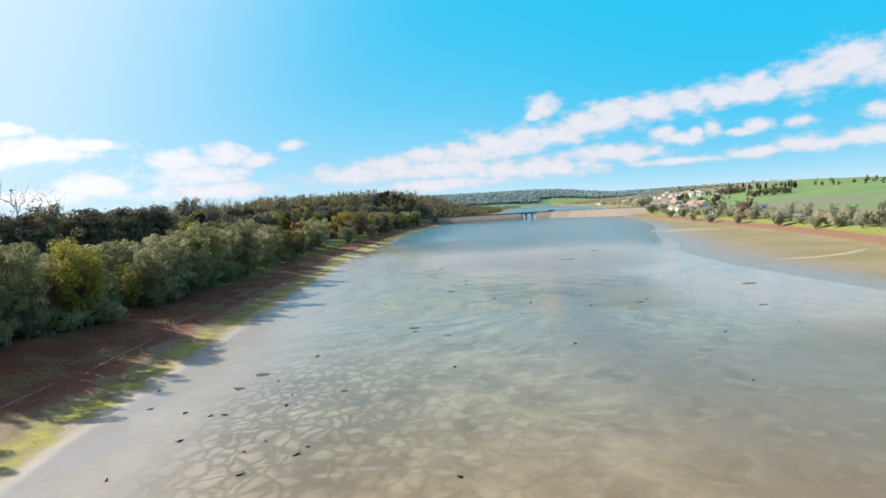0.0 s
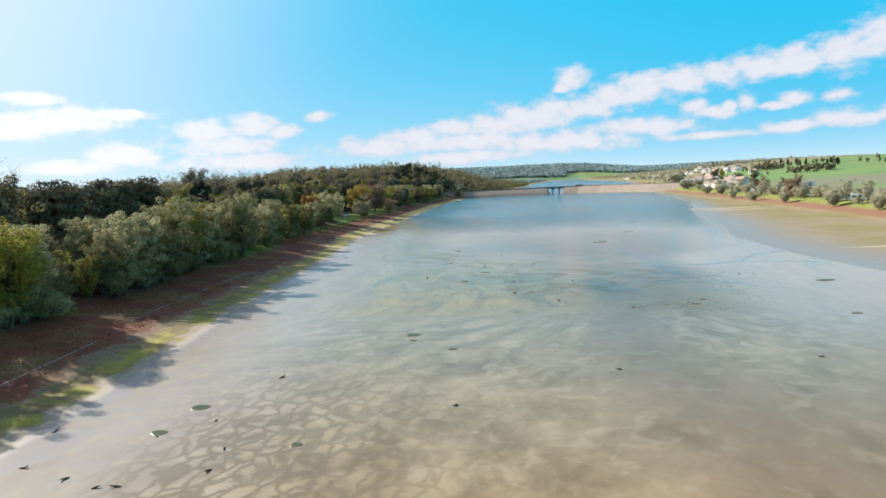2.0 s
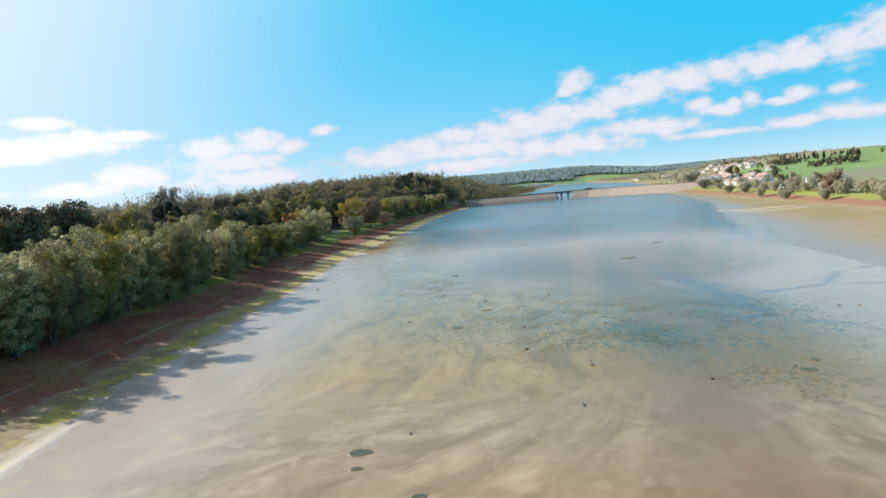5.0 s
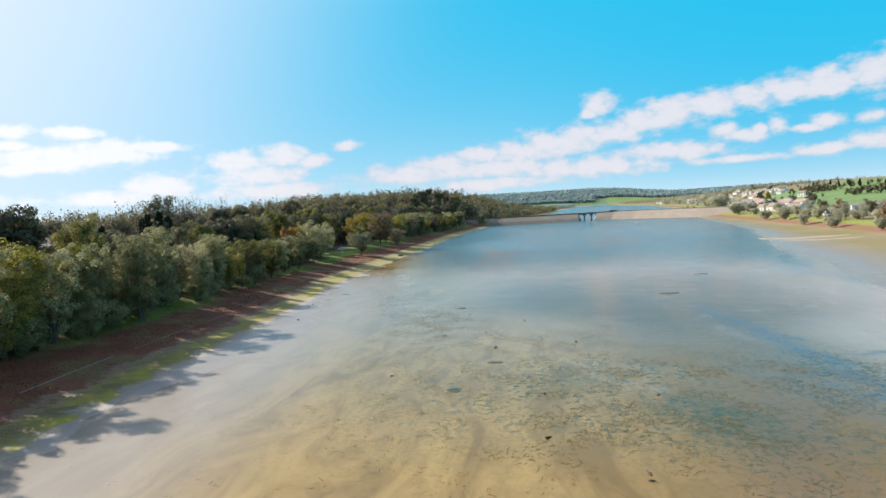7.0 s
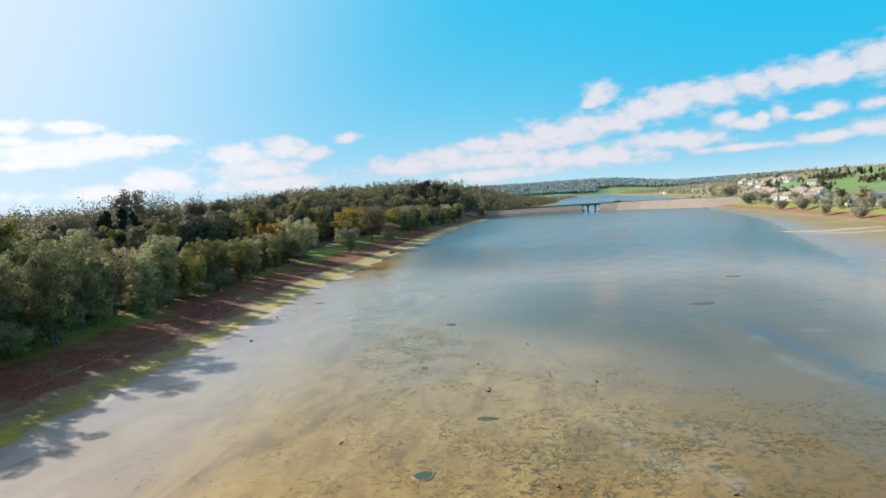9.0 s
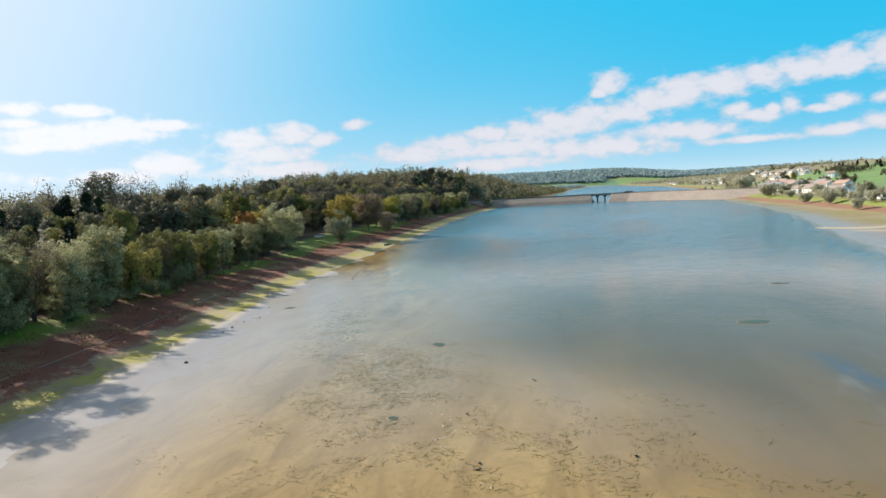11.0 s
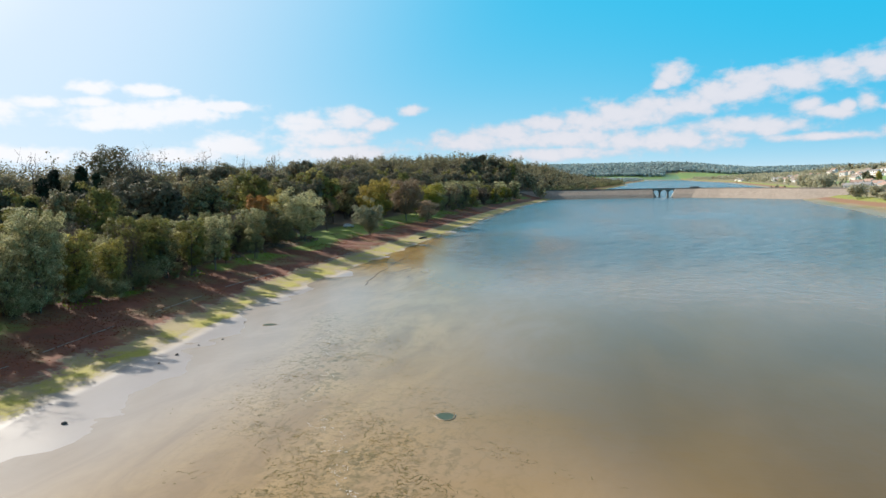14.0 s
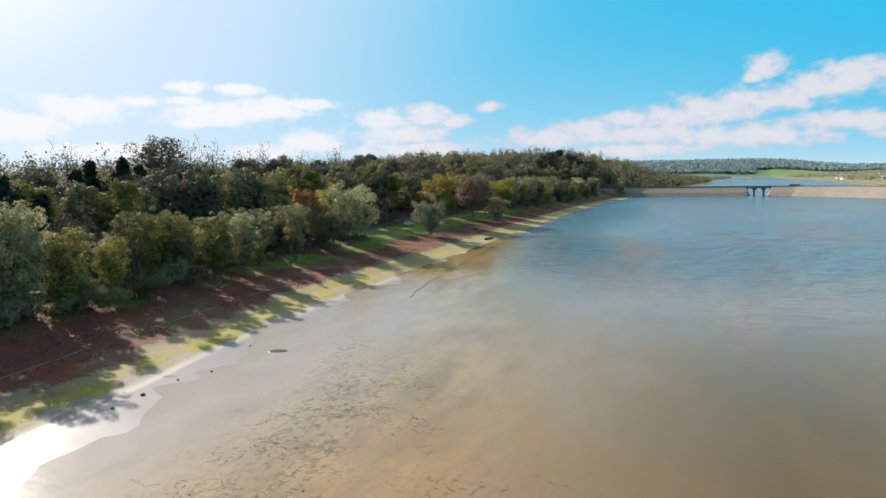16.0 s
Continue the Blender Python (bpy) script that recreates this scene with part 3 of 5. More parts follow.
def water_attributes(X, Y):
    edge = along(BLUE_EDGE, X)
    inshore = X - along(LEFT_SHORE, Y)
    depth = smooth(Y, edge - 16, edge + 150 - 95 * smooth(X, 42, 75)) * smooth(inshore, 2 - 3 * smooth(Y, 255, 305), 20 - 14 * smooth(Y, 255, 305)) * smooth(along(WATER_EDGE, Y) - X, -3, 14 - 9 * smooth(Y, 230, 330))
    depth = np.maximum(depth, smooth(Y, 600, 700))
    depth = np.maximum(depth, 0.34 * smooth(X, 22, 52) * smooth(130 - Y, 0, 60) * (1 - smooth(X, 55, 80)))
    depth = np.maximum(depth, 0.45 * smooth(Y, 155, 210) * smooth(X, -32, -6))
    depth = np.maximum(depth, 0.56 * smooth(X, 0, 28) * smooth(Y, 96, 146) * (1 - smooth(X, 32 + 20 * smooth(Y, 165, 200), 50 + 24 * smooth(Y, 165, 200))))
    weed = blob(X, Y, 3, 148, 20, 16) + blob(X, Y, 19, 130, 9, 8) + 0.8 * blob(X, Y, 38, 138, 9, 18) + 0.4 * np.exp(-(away_from(TRAIL, X, Y) / 3) ** 2) + 0.6 * blob(X, Y, -17, 194, 9, 18) + 0.45 * blob(X, Y, -31, 224, 6, 16) + 0.9 * blob(X, Y, 33, 150, 7, 13)
    for wx0, wy0, wr in ((14, 154, 5), (9, 157, 4), (19, 135, 5), (6, 137, 4), (24, 118, 4), (30, 115, 4), (12, 142, 4)):
        weed = weed + 0.7 * blob(X, Y, wx0, wy0, wr, wr)
    cells = blob(X, Y, -21, 60, 13, 26) + 0.3 * blob(X, Y, -4, 48, 26, 28)
    channel = np.zeros_like(X)
    for line in CHANNELS:
        channel = np.maximum(channel, np.exp(-((away_from(line, X, Y) + 0.7 * rough_field(X, Y, 2.0)) / (1.5 if line is CHANNELS[0] else 0.7)) ** 2))
    bar = np.zeros_like(X)
    for line in BARS:
        bar = np.maximum(bar, np.exp(-((away_from(line, X, Y) + 0.8 * rough_field(X, Y, 3.0)) / 0.8) ** 2))
    runnel = np.exp(-(away_from(RUNNEL, X, Y) / (4.5 + 0.07 * np.clip(130 - Y, 0, 110))) ** 2)
    return {"depth": np.clip(depth, 0, 1), "weed": np.clip(weed, 0, 1), "cells": np.clip(cells, 0, 1) * smooth(inshore, 8, 20), "channel": channel, "green": np.clip(blob(X, Y, 19, 136, 4, 6) + 0.8 * blob(X, Y, 14.5, 141, 4, 4) + 0.5 * blob(X, Y, 5, 151, 5, 5) + 0.5 * blob(X, Y, 36, 158, 5, 10), 0, 1), "bar": bar,
            "plume": np.exp(-(away_from(PLUME, X, Y) / 7) ** 2), "runnel": np.maximum(0.85 * smooth(X, 10, 30) * smooth(102 - Y, 0, 36), runnel),
            "murk_dim": 0.82 * smooth(X + 18 * smooth(Y, 182, 212), 0, 24) * (1 - smooth(X, 30 + 12 * smooth(Y, 165, 200), 44 + 22 * smooth(Y, 165, 200))) * smooth(Y, 92, 125) * (0.4 + 0.6 * smooth(Y, 158, 190)) * (1 - smooth(Y, 222, 300)), "flats": smooth(X, 28, 46) * smooth(Y, 78, 112) * (1 - smooth(Y, 195, 240)), "lilac": (1 - 0.5 * blob(X, Y, 2, 218, 26, 24)) * smooth(X, -42, -12) * smooth(Y, 152, 198) * (1 - smooth(Y, 255, 340)) * (1 - smooth(X, 64, 80)), "open": smooth(Y, 230, 380),
            "chop": 0.5 * smooth(Y, 250, 410) + 0.5 * smooth(Y, 650, 900), "shallow": (1 - smooth(inshore, 7, 31 + 9 * smooth(Y, 175, 235))) * (1 - smooth(Y, 258, 320))}


wx = spaced((-70, 20, 2.0), (20, 75, 0.8), (75, 175, 2.5), (175, 450, 10))
wy = spaced((-1500, -60, 60), (-60, 120, 2.5), (120, 200, 0.8), (200, 330, 2.5), (330, 820, 8), (820, 3820, 50))
water = tagged(grid_object("water", wx, wy, lambda X, Y: X * 0.0, WATER, water_attributes),
               "calm shallow lake water, tan over mud and teal where deep", "lake", kind="structure")

# ---- parts and things ----


def part(name, ob, parent, label=""):
    """Hangs a mesh object under its thing."""
    ob.name = name
    ob.parent = parent
    return tagged(ob, label)


def thing(name, label, category, group=""):
    return tagged(new(name), label, category, group)


def join(chunks):
    """Joins (verts, faces) arrays that have faces of one size."""
    verts, faces, k = [], [], 0
    for v, f in chunks:
        verts.append(v)
        faces.append(np.asarray(f) + k)
        k += len(v)
    return np.concatenate(verts), np.concatenate(faces)


def box(x0, x1, y0, y1, z0, z1, taper=0.0):
    """A box whose top may be drawn in by taper."""
    t = taper
    v = np.array([(x0, y0, z0), (x1, y0, z0), (x1, y1, z0), (x0, y1, z0),
                  (x0 + t, y0 + t, z1), (x1 - t, y0 + t, z1), (x1 - t, y1 - t, z1), (x0 + t, y1 - t, z1)], float)
    f = np.array([(3, 2, 1, 0), (4, 5, 6, 7), (0, 1, 5, 4), (1, 2, 6, 5), (2, 3, 7, 6), (3, 0, 4, 7)])
    return v, f


def tube(points, radii, sides):
    """A tapering branch through the points."""
    p, r = np.asarray(points, float), np.asarray(radii, float)
    d = np.gradient(p, axis=0)
    d /= np.linalg.norm(d, axis=1)[:, None] + 1e-9
    a = np.cross(d, (0.31, 0.95, 0.05))
    a /= np.linalg.norm(a, axis=1)[:, None] + 1e-9
    b = np.cross(d, a)
    ang = np.arange(sides) / sides * math.tau
    ring = p[:, None] + r[:, None, None] * (np.cos(ang)[None, :, None] * a[:, None] + np.sin(ang)[None, :, None] * b[:, None])
    n = len(p)
    idx = np.arange(n * sides).reshape(n, sides)
    nxt = np.roll(idx, -1, axis=1)
    f = np.stack([idx[:-1], nxt[:-1], nxt[1:], idx[1:]], -1).reshape(-1, 4)
    return ring.reshape(-1, 3), f


def leaves(rng, centres, count, spread, size, flat=1.0, hub=None):
    """Small leaf sprays in billows round the centres: one pointed triangle each, with the billow's own normal."""
    centres = np.asarray(centres, float)
    c = np.repeat(centres, count, axis=0)
    out = rng.normal(0, 1, (len(c), 3)) + (0, 0, 0.25)
    out /= np.linalg.norm(out, axis=1)[:, None]
    off = out * (spread * 1.9 * rng.uniform(0.3, 1.0, (len(c), 1)) ** 0.45)
    off[:, 2] *= flat
    c = c + off
    face = out + rng.normal(0, 0.35, (len(c), 3)) + (0, 0, 0.2)
    face /= np.linalg.norm(face, axis=1)[:, None]
    u = np.cross(face, rng.normal(0, 1, (len(c), 3)))
    u /= np.linalg.norm(u, axis=1)[:, None]
    w = np.cross(face, u)
    s = size * rng.uniform(0.55, 1.35, (len(c), 1))
    v = np.stack([c + u * s * 1.25, c + (w * 0.8 - u * 0.75) * s, c - (w * 0.85 + u * 0.7) * s], 1).reshape(-1, 3)
    away = out if hub is None else c - hub
    away = away / (np.linalg.norm(away, axis=1)[:, None] + 1e-6)
    soft = out * 0.5 + away * 0.4 + face * 0.5 + (0, 0, 0.08)
    soft /= np.linalg.norm(soft, axis=1)[:, None]
    return v, np.arange(len(c) * 3).reshape(-1, 3), np.repeat(soft, 3, axis=0)


def leaf_object(name, v, f, n, mat):
    ob = mesh_object(name, v, f, mat, True)
    ob.data.normals_split_custom_set_from_vertices(n.tolist())
    return ob


def crown_shape(kind, h):
    """Half width of the crown, as part of the tree's height, at the height h of 0 to 1."""
    if kind == "round":
        return math.sqrt(max(0.0, 1 - ((h - 0.58) / 0.46) ** 2)) if 0.12 < h < 1.04 else 0.0
    if kind == "tall":
        return max(0.0, math.sin(math.pi * min(1, max(0, (h - 0.10) / 0.93))) ** 0.6)
    if kind == "vase":
        return max(0.0, 0.62 + 0.55 * h) * math.sqrt(max(0.0, 1 - max(0.0, (h - 0.45) / 0.62) ** 2)) if h < 1.07 else 0.0
    if kind == "cone":
        return max(0.0, 1.02 - h)
    return 1.0


def tree_meshes(seed, height, width, shape, stems, limbs, per_tip, leaf_size, clump, bare=0.0):
    """Wood and leaf arrays of one tree: leaning stems, limbs that fork twice, and leaf sprays at the twigs."""
    rng = np.random.default_rng(seed)
    wood, tips = [], []
    for k in range(stems):
        lean = rng.normal(0, 0.10 if stems > 1 else 0.04, 2) * height
        a0 = rng.uniform(0, math.tau)
        base = np.array([math.cos(a0), math.sin(a0), 0]) * (0.03 * height if stems > 1 else 0)
        hs = np.linspace(0, 1, 7)
        top = height * rng.uniform(0.78, 0.93)
        wander = np.cumsum(rng.normal(0, 0.012 * height, (7, 2)), axis=0)
        trunk = np.column_stack([base[0] + lean[0] * hs ** 1.4 + wander[:, 0], base[1] + lean[1] * hs ** 1.4 + wander[:, 1], hs * top - 0.4 * (hs == 0)])
        r0 = 0.019 * height / math.sqrt(stems) * rng.uniform(0.9, 1.2)
        wood.append(tube(trunk, r0 * (1 - 0.86 * hs), 7))
        for j in range(limbs // stems):
            f = 0.16 + 0.82 * (j + rng.uniform(0, 1)) / (limbs // stems)
            start = np.array([np.interp(f, hs, trunk[:, i]) for i in range(3)])
            a = rng.uniform(0, math.tau)
            reach = width * crown_shape(shape, start[2] / height) * rng.uniform(0.72, 1.05)
            if reach < 0.25:
                continue
            rise = -reach * rng.uniform(0.05, 0.3) if shape == "cone" else reach * (rng.uniform(0.5, 1.3) if shape == "vase" else rng.uniform(0.15, 0.6))
            rise = min(rise, 1.02 * height - start[2])
            way = np.array([math.cos(a) * reach, math.sin(a) * reach, rise])
            q = np.linspace(0, 1, 4)
            limb = start + way * q[:, None] + np.column_stack([rng.normal(0, 0.05 * reach, (4, 2)), 0.12 * reach * q * (1 - q)]) * (q[:, None] > 0)
            wood.append(tube(limb, r0 * 0.42 * (1 - 0.85 * f * 0.6) * (1 - 0.8 * q), 4))
            for g in (0.45, 0.75, 1.0):
                p = np.array([np.interp(g, q, limb[:, i]) for i in range(3)])
                tw = rng.normal(0, 1, 3) * np.array([0.30, 0.30, 0.22]) * reach * 0.8 + np.array([0, 0, 0.05 * height if shape != "cone" else 0])
                twig = np.stack([p, p + tw * 0.6, p + tw])
                wood.append(tube(twig, np.array([0.10, 0.06, 0.02]) * r0 * 1.7, 3))
                if g > 0.5 or shape == "cone":
                    tips.append(p + tw)
        tips.append(trunk[-1])
    tips = np.array(tips)
    keep = tips[rng.uniform(0, 1, len(tips)) >= bare]
    wv, wf = join(wood)
    n = rng.integers(int(per_tip * 0.8), int(per_tip * 1.2) + 1)
    foliage_mesh = leaves(rng, keep, max(2, int(n)), clump, leaf_size, 0.8, (0, 0, height * 0.5))
    if bare < 0.3:
        core = np.repeat(keep, 2, axis=0) * rng.uniform(0.45, 0.85, (len(keep) * 2, 1)) + np.array([0, 0, 0.22]) * height * rng.uniform(0.1, 1.0, (len(keep) * 2, 1))
        extra = leaves(rng, core, 1, clump * 0.5, leaf_size * 3.2, 0.8, (0, 0, height * 0.5))
        k = len(foliage_mesh[0])
        foliage_mesh = (np.concatenate([foliage_mesh[0], extra[0]]), np.concatenate([foliage_mesh[1], extra[1] + k]), np.concatenate([foliage_mesh[2], extra[2]]))
    if bare > 0.3:
        fine = [tube(np.stack([p, p + rng.normal(0, 0.5, 3) + (0, 0, 0.5)]), (0.016, 0.006), 3) for p in np.repeat(tips, 3, axis=0)]
        fv, ff = join(fine)
        wv, wf = join([(wv, wf), (fv, ff)])
    return (wv, wf), foliage_mesh


def tree(name, label, group, leaf, bark, spec, category="tree"):
    root = thing(name, label, category, group)
    (wv, wf), foliage_mesh = tree_meshes(*spec)
    part("trunk", mesh_object("trunk", wv, wf, bark), root)
    part("crown", leaf_object("crown", *foliage_mesh, leaf), root)
    return root


def plant(proto, places, seed=0):
    """Sets a tree and its copies at (x, y, height scale) places, each with its own turn and build."""
    rng = np.random.default_rng(seed)
    first = None
    for x, y, s in places:
        z = float(ground_height(x, y)) - 0.15
        m = Matrix.LocRotScale((x, y, z), Euler((rng.normal(0, 0.03), rng.normal(0, 0.03), rng.uniform(0, math.tau))),
                               (s * rng.uniform(0.9, 1.12), s * rng.uniform(0.9, 1.12), s))
        if first is None:
            first = m
        else:
            copy_thing(proto, m)
    proto.matrix_basis = first


BELT = "trees of the lakeside belt"
RIDGE = "trees of the wooded ridge"
EASTBANK = "trees of the far bank"

# one tree of about ten metres for each kind: seed, height, half width, crown, stems, limbs, leaves a tip, leaf, clump, bare share
WILLOWS = [tree("willow_tree", "grey-green willow with several leaning stems on the bank", BELT, LEAF["willow"], BARK_PALE, (k, 10, 2.6, "vase", 4, 56, 104, 0.095, 0.34)) for k in (1, 2, 3, 4, 5)]
ALDERS = [tree("alder_tree", "tall green alder with yellowing leaves on the bank", BELT, LEAF["green"], BARK, (k, 10, 2.0, "tall", 2, 46, 92, 0.10, 0.34)) for k in (11, 12, 13)]
BARES = [tree("bare_tree", "nearly leafless brown tree behind the lakeside belt", BELT, LEAF["brown"], BARK, (k, 10, 2.6, "vase", 3, 48, 16, 0.09, 0.55, 0.45), ) for k in (21, 22)]
YELLOWS = [tree("poplar_tree", "yellow autumn poplar in the lakeside belt", BELT, LEAF["lime"], BARK, (k, 10, 2.3, "tall", 1, 32, 105, 0.115, 0.50)) for k in (31, 32)]
SHRUBS = [tree("willow_shrub", "low grey willow shrub at the wood's edge", BELT, LEAF["willow"], BARK_PALE, (k, 5, 2.9, "round", 5, 40, 56, 0.10, 0.42), "shrub") for k in (41, 42, 43)]
OAKS = [tree("oak_tree", "brown-green autumn oak on the wooded ridge", RIDGE, LEAF["oak"], BARK, (k, 10, 2.3, "tall", 1, 46, 66, 0.14, 0.40)) for k in (51, 52, 53, 54)]
ASHES = [tree("ash_tree", "thin green ash on the wooded ridge", RIDGE, LEAF["green"], BARK, (k, 10, 2.0, "tall", 1, 42, 54, 0.135, 0.38, 0.1)) for k in (61, 62)]
TWIGS = [tree("leafless_tree", "leafless grey-brown tree standing on the ridge", RIDGE, LEAF["brown"], BARK, (k, 10, 2.2, "tall", 1, 26, 4, 0.12, 0.6, 0.7)) for k in (71,)]
SPRUCES = [tree("spruce_tree", "dark spruce on the wooded ridge", RIDGE, LEAF["needle"], BARK, (81, 10, 2.0, "cone", 1, 48, 12, 0.2, 0.3))]

rng = np.random.default_rng(7)
TREE_LINE = [(43.9, -68.5), (89.3, -70.2), (116.8, -70.8), (164.0, -74.3), (214.7, -78.2), (245.8, -79.3), (277.0, -81.5), (306.4, -85.9), (336.3, -92.4), (409.3, -106.6), (462.7, -100.7), (526.5, -84.9), (600.0, -84.0), (680.0, -76.0), (740.0, -72.0)]
spots = {k: [] for k in ("willow", "alder", "bare", "yellow", "shrub", "oak", "ash", "twig", "spruce")}


def sow(kind, x, y, s):
    spots[kind].append((float(x), float(y), float(s * np.interp(y, [60, 95, 125, 200, 225, 300, 520], [0.74, 0.84, 0.90, 0.91, 0.74, 0.77, 0.88]))))


# the belt: willows in front, alders and poplars among them, bare trees behind
y = 36.0
while y < 316:
    x = float(along(TREE_LINE, y))
    kind = rng.choice(["willow", "alder", "yellow", "bare"], p=[0.66, 0.20, 0.04, 0.10] if y > 120 else [0.44, 0.30, 0.14, 0.12])
    sow(kind, x + rng.normal(0, 1.6), y, rng.choice([rng.uniform(0.7, 1.1), rng.uniform(1.2, 1.5), rng.uniform(1.5, 1.85)], p=[0.28, 0.36, 0.36]))
    for k in range(3):
        if rng.uniform() < 0.7:
            sow("shrub", x + rng.uniform(-5, 3), y + rng.uniform(-4, 4), rng.uniform(0.4, 1.0))
    sow(rng.choice(["willow", "alder", "bare"], p=[0.5, 0.2, 0.3]), x - rng.uniform(5, 9), y + rng.uniform(1, 5), rng.uniform(1.0, 1.45))
    sow("shrub", x - rng.uniform(6, 14), y + rng.uniform(-3, 3), rng.uniform(0.7, 1.2))
    if rng.uniform() < 0.8:
        sow(rng.choice(["bare", "willow", "oak"], p=[0.86, 0.04, 0.10]), x - rng.uniform(12, 22), y + rng.uniform(-3, 3), rng.uniform(0.85, 1.2))
    y += rng.uniform(5.0, 8.0) * (0.58 if y < 110 else 0.66 if y < 272 else 0.9)
# the same belt further on, towards the causeway
y = 478.0
while y < 745:
    x = float(along(TREE_LINE, y))
    sow(rng.choice(["willow", "oak", "alder", "bare", "yellow"], p=[0.35, 0.25, 0.15, 0.17, 0.08]), x + rng.normal(0, 1.5), y, rng.uniform(1.3, 1.75))
    sow(rng.choice(["oak", "willow", "bare"]), x - rng.uniform(7, 14), y + rng.uniform(-3, 3), rng.uniform(1.3, 1.8))
    if rng.uniform() < 0.4:
        sow("shrub", x + 3.5, y, rng.uniform(0.6, 1.0))
    y += rng.uniform(6, 9)
for y in np.arange(332, 472, 8.0):
    sow(rng.choice(["bare", "oak", "willow"], p=[0.5, 0.3, 0.2]), -110 - rng.uniform(0, 16), y + rng.uniform(-3, 3), rng.uniform(0.9, 1.3))
# the wooded ridge
y = 70.0
while y < 860:
    for row in range(3):
        x = float(along(LEFT_SHORE, y)) - (50 + 16 * row + rng.uniform(-4, 4))
        kind = rng.choice(["oak", "ash", "spruce", "twig"], p=[0.66, 0.20, 0.08 if y < 330 else 0.01, 0.06 if y < 330 else 0.13])
        sow(kind, x, y + rng.uniform(-5, 5), (rng.uniform(2.0, 2.35) if row == 0 else rng.choice([rng.uniform(1.4, 1.8), rng.uniform(1.7, 2.2)])) * (1.15 if kind == "twig" else 1.0) * float(np.interp(y, [205, 228, 278, 300], [1.05, 0.86, 0.92, 1.1])))
    y += rng.uniform(5.0, 7.0)


def share(protos, places, seed):
    for k, proto in enumerate(protos):
        plant(proto, places[k::len(protos)], seed + k)


for px, py, ps in [(-137.3, 311.3, 1.81), (-139.8, 304.4, 1.99), (-134.9, 298.6, 1.63), (-137.4, 292.7, 1.90), (-135.2, 285.8, 1.71), (-143, 277, 1.53), (-134, 318.2, 1.54)]:
    spots["spruce"].append((px, py, ps))
rng_hill = np.random.default_rng(77)
for k in range(16):
    sow("spruce", rng_hill.uniform(470, 505), rng_hill.uniform(1000, 1300), rng_hill.uniform(1.0, 1.5))
for px, py, ps in [(-142.9, 331.2, 2.10), (-146.2, 338.4, 2.19), (-139.7, 324, 1.91), (-148.9, 352.9, 2.11), (-154, 388, 2.05), (-136.2, 286.8, 2.07)]:
    spots["twig"].append((px, py, ps))
# the grassy bank stays open
for kind in spots:
    spots[kind] = [(px, py, min(ps, 1.0) if 268 < py < 309 and px > -103 else ps) for px, py, ps in spots[kind] if not (308 < py < 470 and px > -105)]

# ---- trees that stand out ----
LONE = "single trees on the grassy bank"
white_tree = tree("pale_willow", "small pale silver willow on the grassy bank", LONE, LEAF["pale"], BARK_PALE, (101, 10, 4.4, "round", 2, 44, 150, 0.13, 0.62))
plant(white_tree, [(-76.7, 364.2, 1.06)])
yellow_tree = tree("linden_tree", "broad golden-yellow linden on the grassy bank", LONE, LEAF["yellow"], BARK, (102, 10, 4.4, "round", 1, 54, 150, 0.14, 0.66))
plant(yellow_tree, [(-87.3, 400.8, 1.57)])
pink_tree = tree("beech_tree", "broad pinkish-brown beech with thinning leaves", LONE, LEAF["pink"], BARK_PALE, (103, 10, 4.5, "round", 2, 54, 120, 0.13, 0.62))
plant(pink_tree, [(-83.3, 428.5, 1.66), (-75.9, 437.1, 0.90)])
green_tree = tree("maple_tree", "yellow-green rounded maple beside the wood", LONE, LEAF["lime"], BARK, (104, 10, 3.9, "round", 1, 46, 140, 0.14, 0.66))
plant(green_tree, [(-88.1, 462.7, 1.53), (-87.9, 490.4, 1.55)])
orange_tree = tree("birch_tree", "slim orange birch behind the willows", LONE, LEAF["orange"], BARK_PALE, (105, 10, 2.4, "tall", 1, 36, 130, 0.125, 0.5))
plant(orange_tree, [(-92.6, 317.2, 1.36)])
yellow_poplar = tree("aspen_tree", "slim yellow aspen beside the big willow", LONE, LEAF["yellow"], BARK, (106, 10, 2.4, "tall", 1, 36, 110, 0.125, 0.5))
plant(yellow_poplar, [(-95, 332.2, 1.41)])
big_willow = tree("old_willow", "large rounded grey-green willow at the end of the belt", LONE, LEAF["willow"], BARK_PALE, (107, 10, 4.6, "round", 3, 57, 130, 0.13, 0.64))
plant(big_willow, [(-84.8, 329.1, 1.32), (-83.3, 312.3, 0.95)])
plant(tree("thin_tree", "thin bare purple-brown tree on the grassy bank", LONE, LEAF["brown"], BARK, (108, 10, 3.2, "round", 2, 34, 24, 0.1, 0.55, 0.35)), [(-93, 364, 1.0), (-97, 348, 0.9)])
tall_oak = tree("tall_oak", "tall oak rising over the ridge", RIDGE, LEAF["oak"], BARK, (109, 10, 3.0, "round", 1, 34, 80, 0.15, 0.6))
plant(tall_oak, [(-158.2, 338.4, 2.10), (-142.3, 216.8, 1.69)])
first_yellow = tree("golden_poplar", "tall yellow-green poplar in the lakeside belt", BELT, LEAF["lime"], BARK, (110, 10, 3.0, "tall", 1, 40, 110, 0.12, 0.58))
plant(first_yellow, [(-68.7, 100.3, 1.46), (-79.7, 179.7, 1.37)])

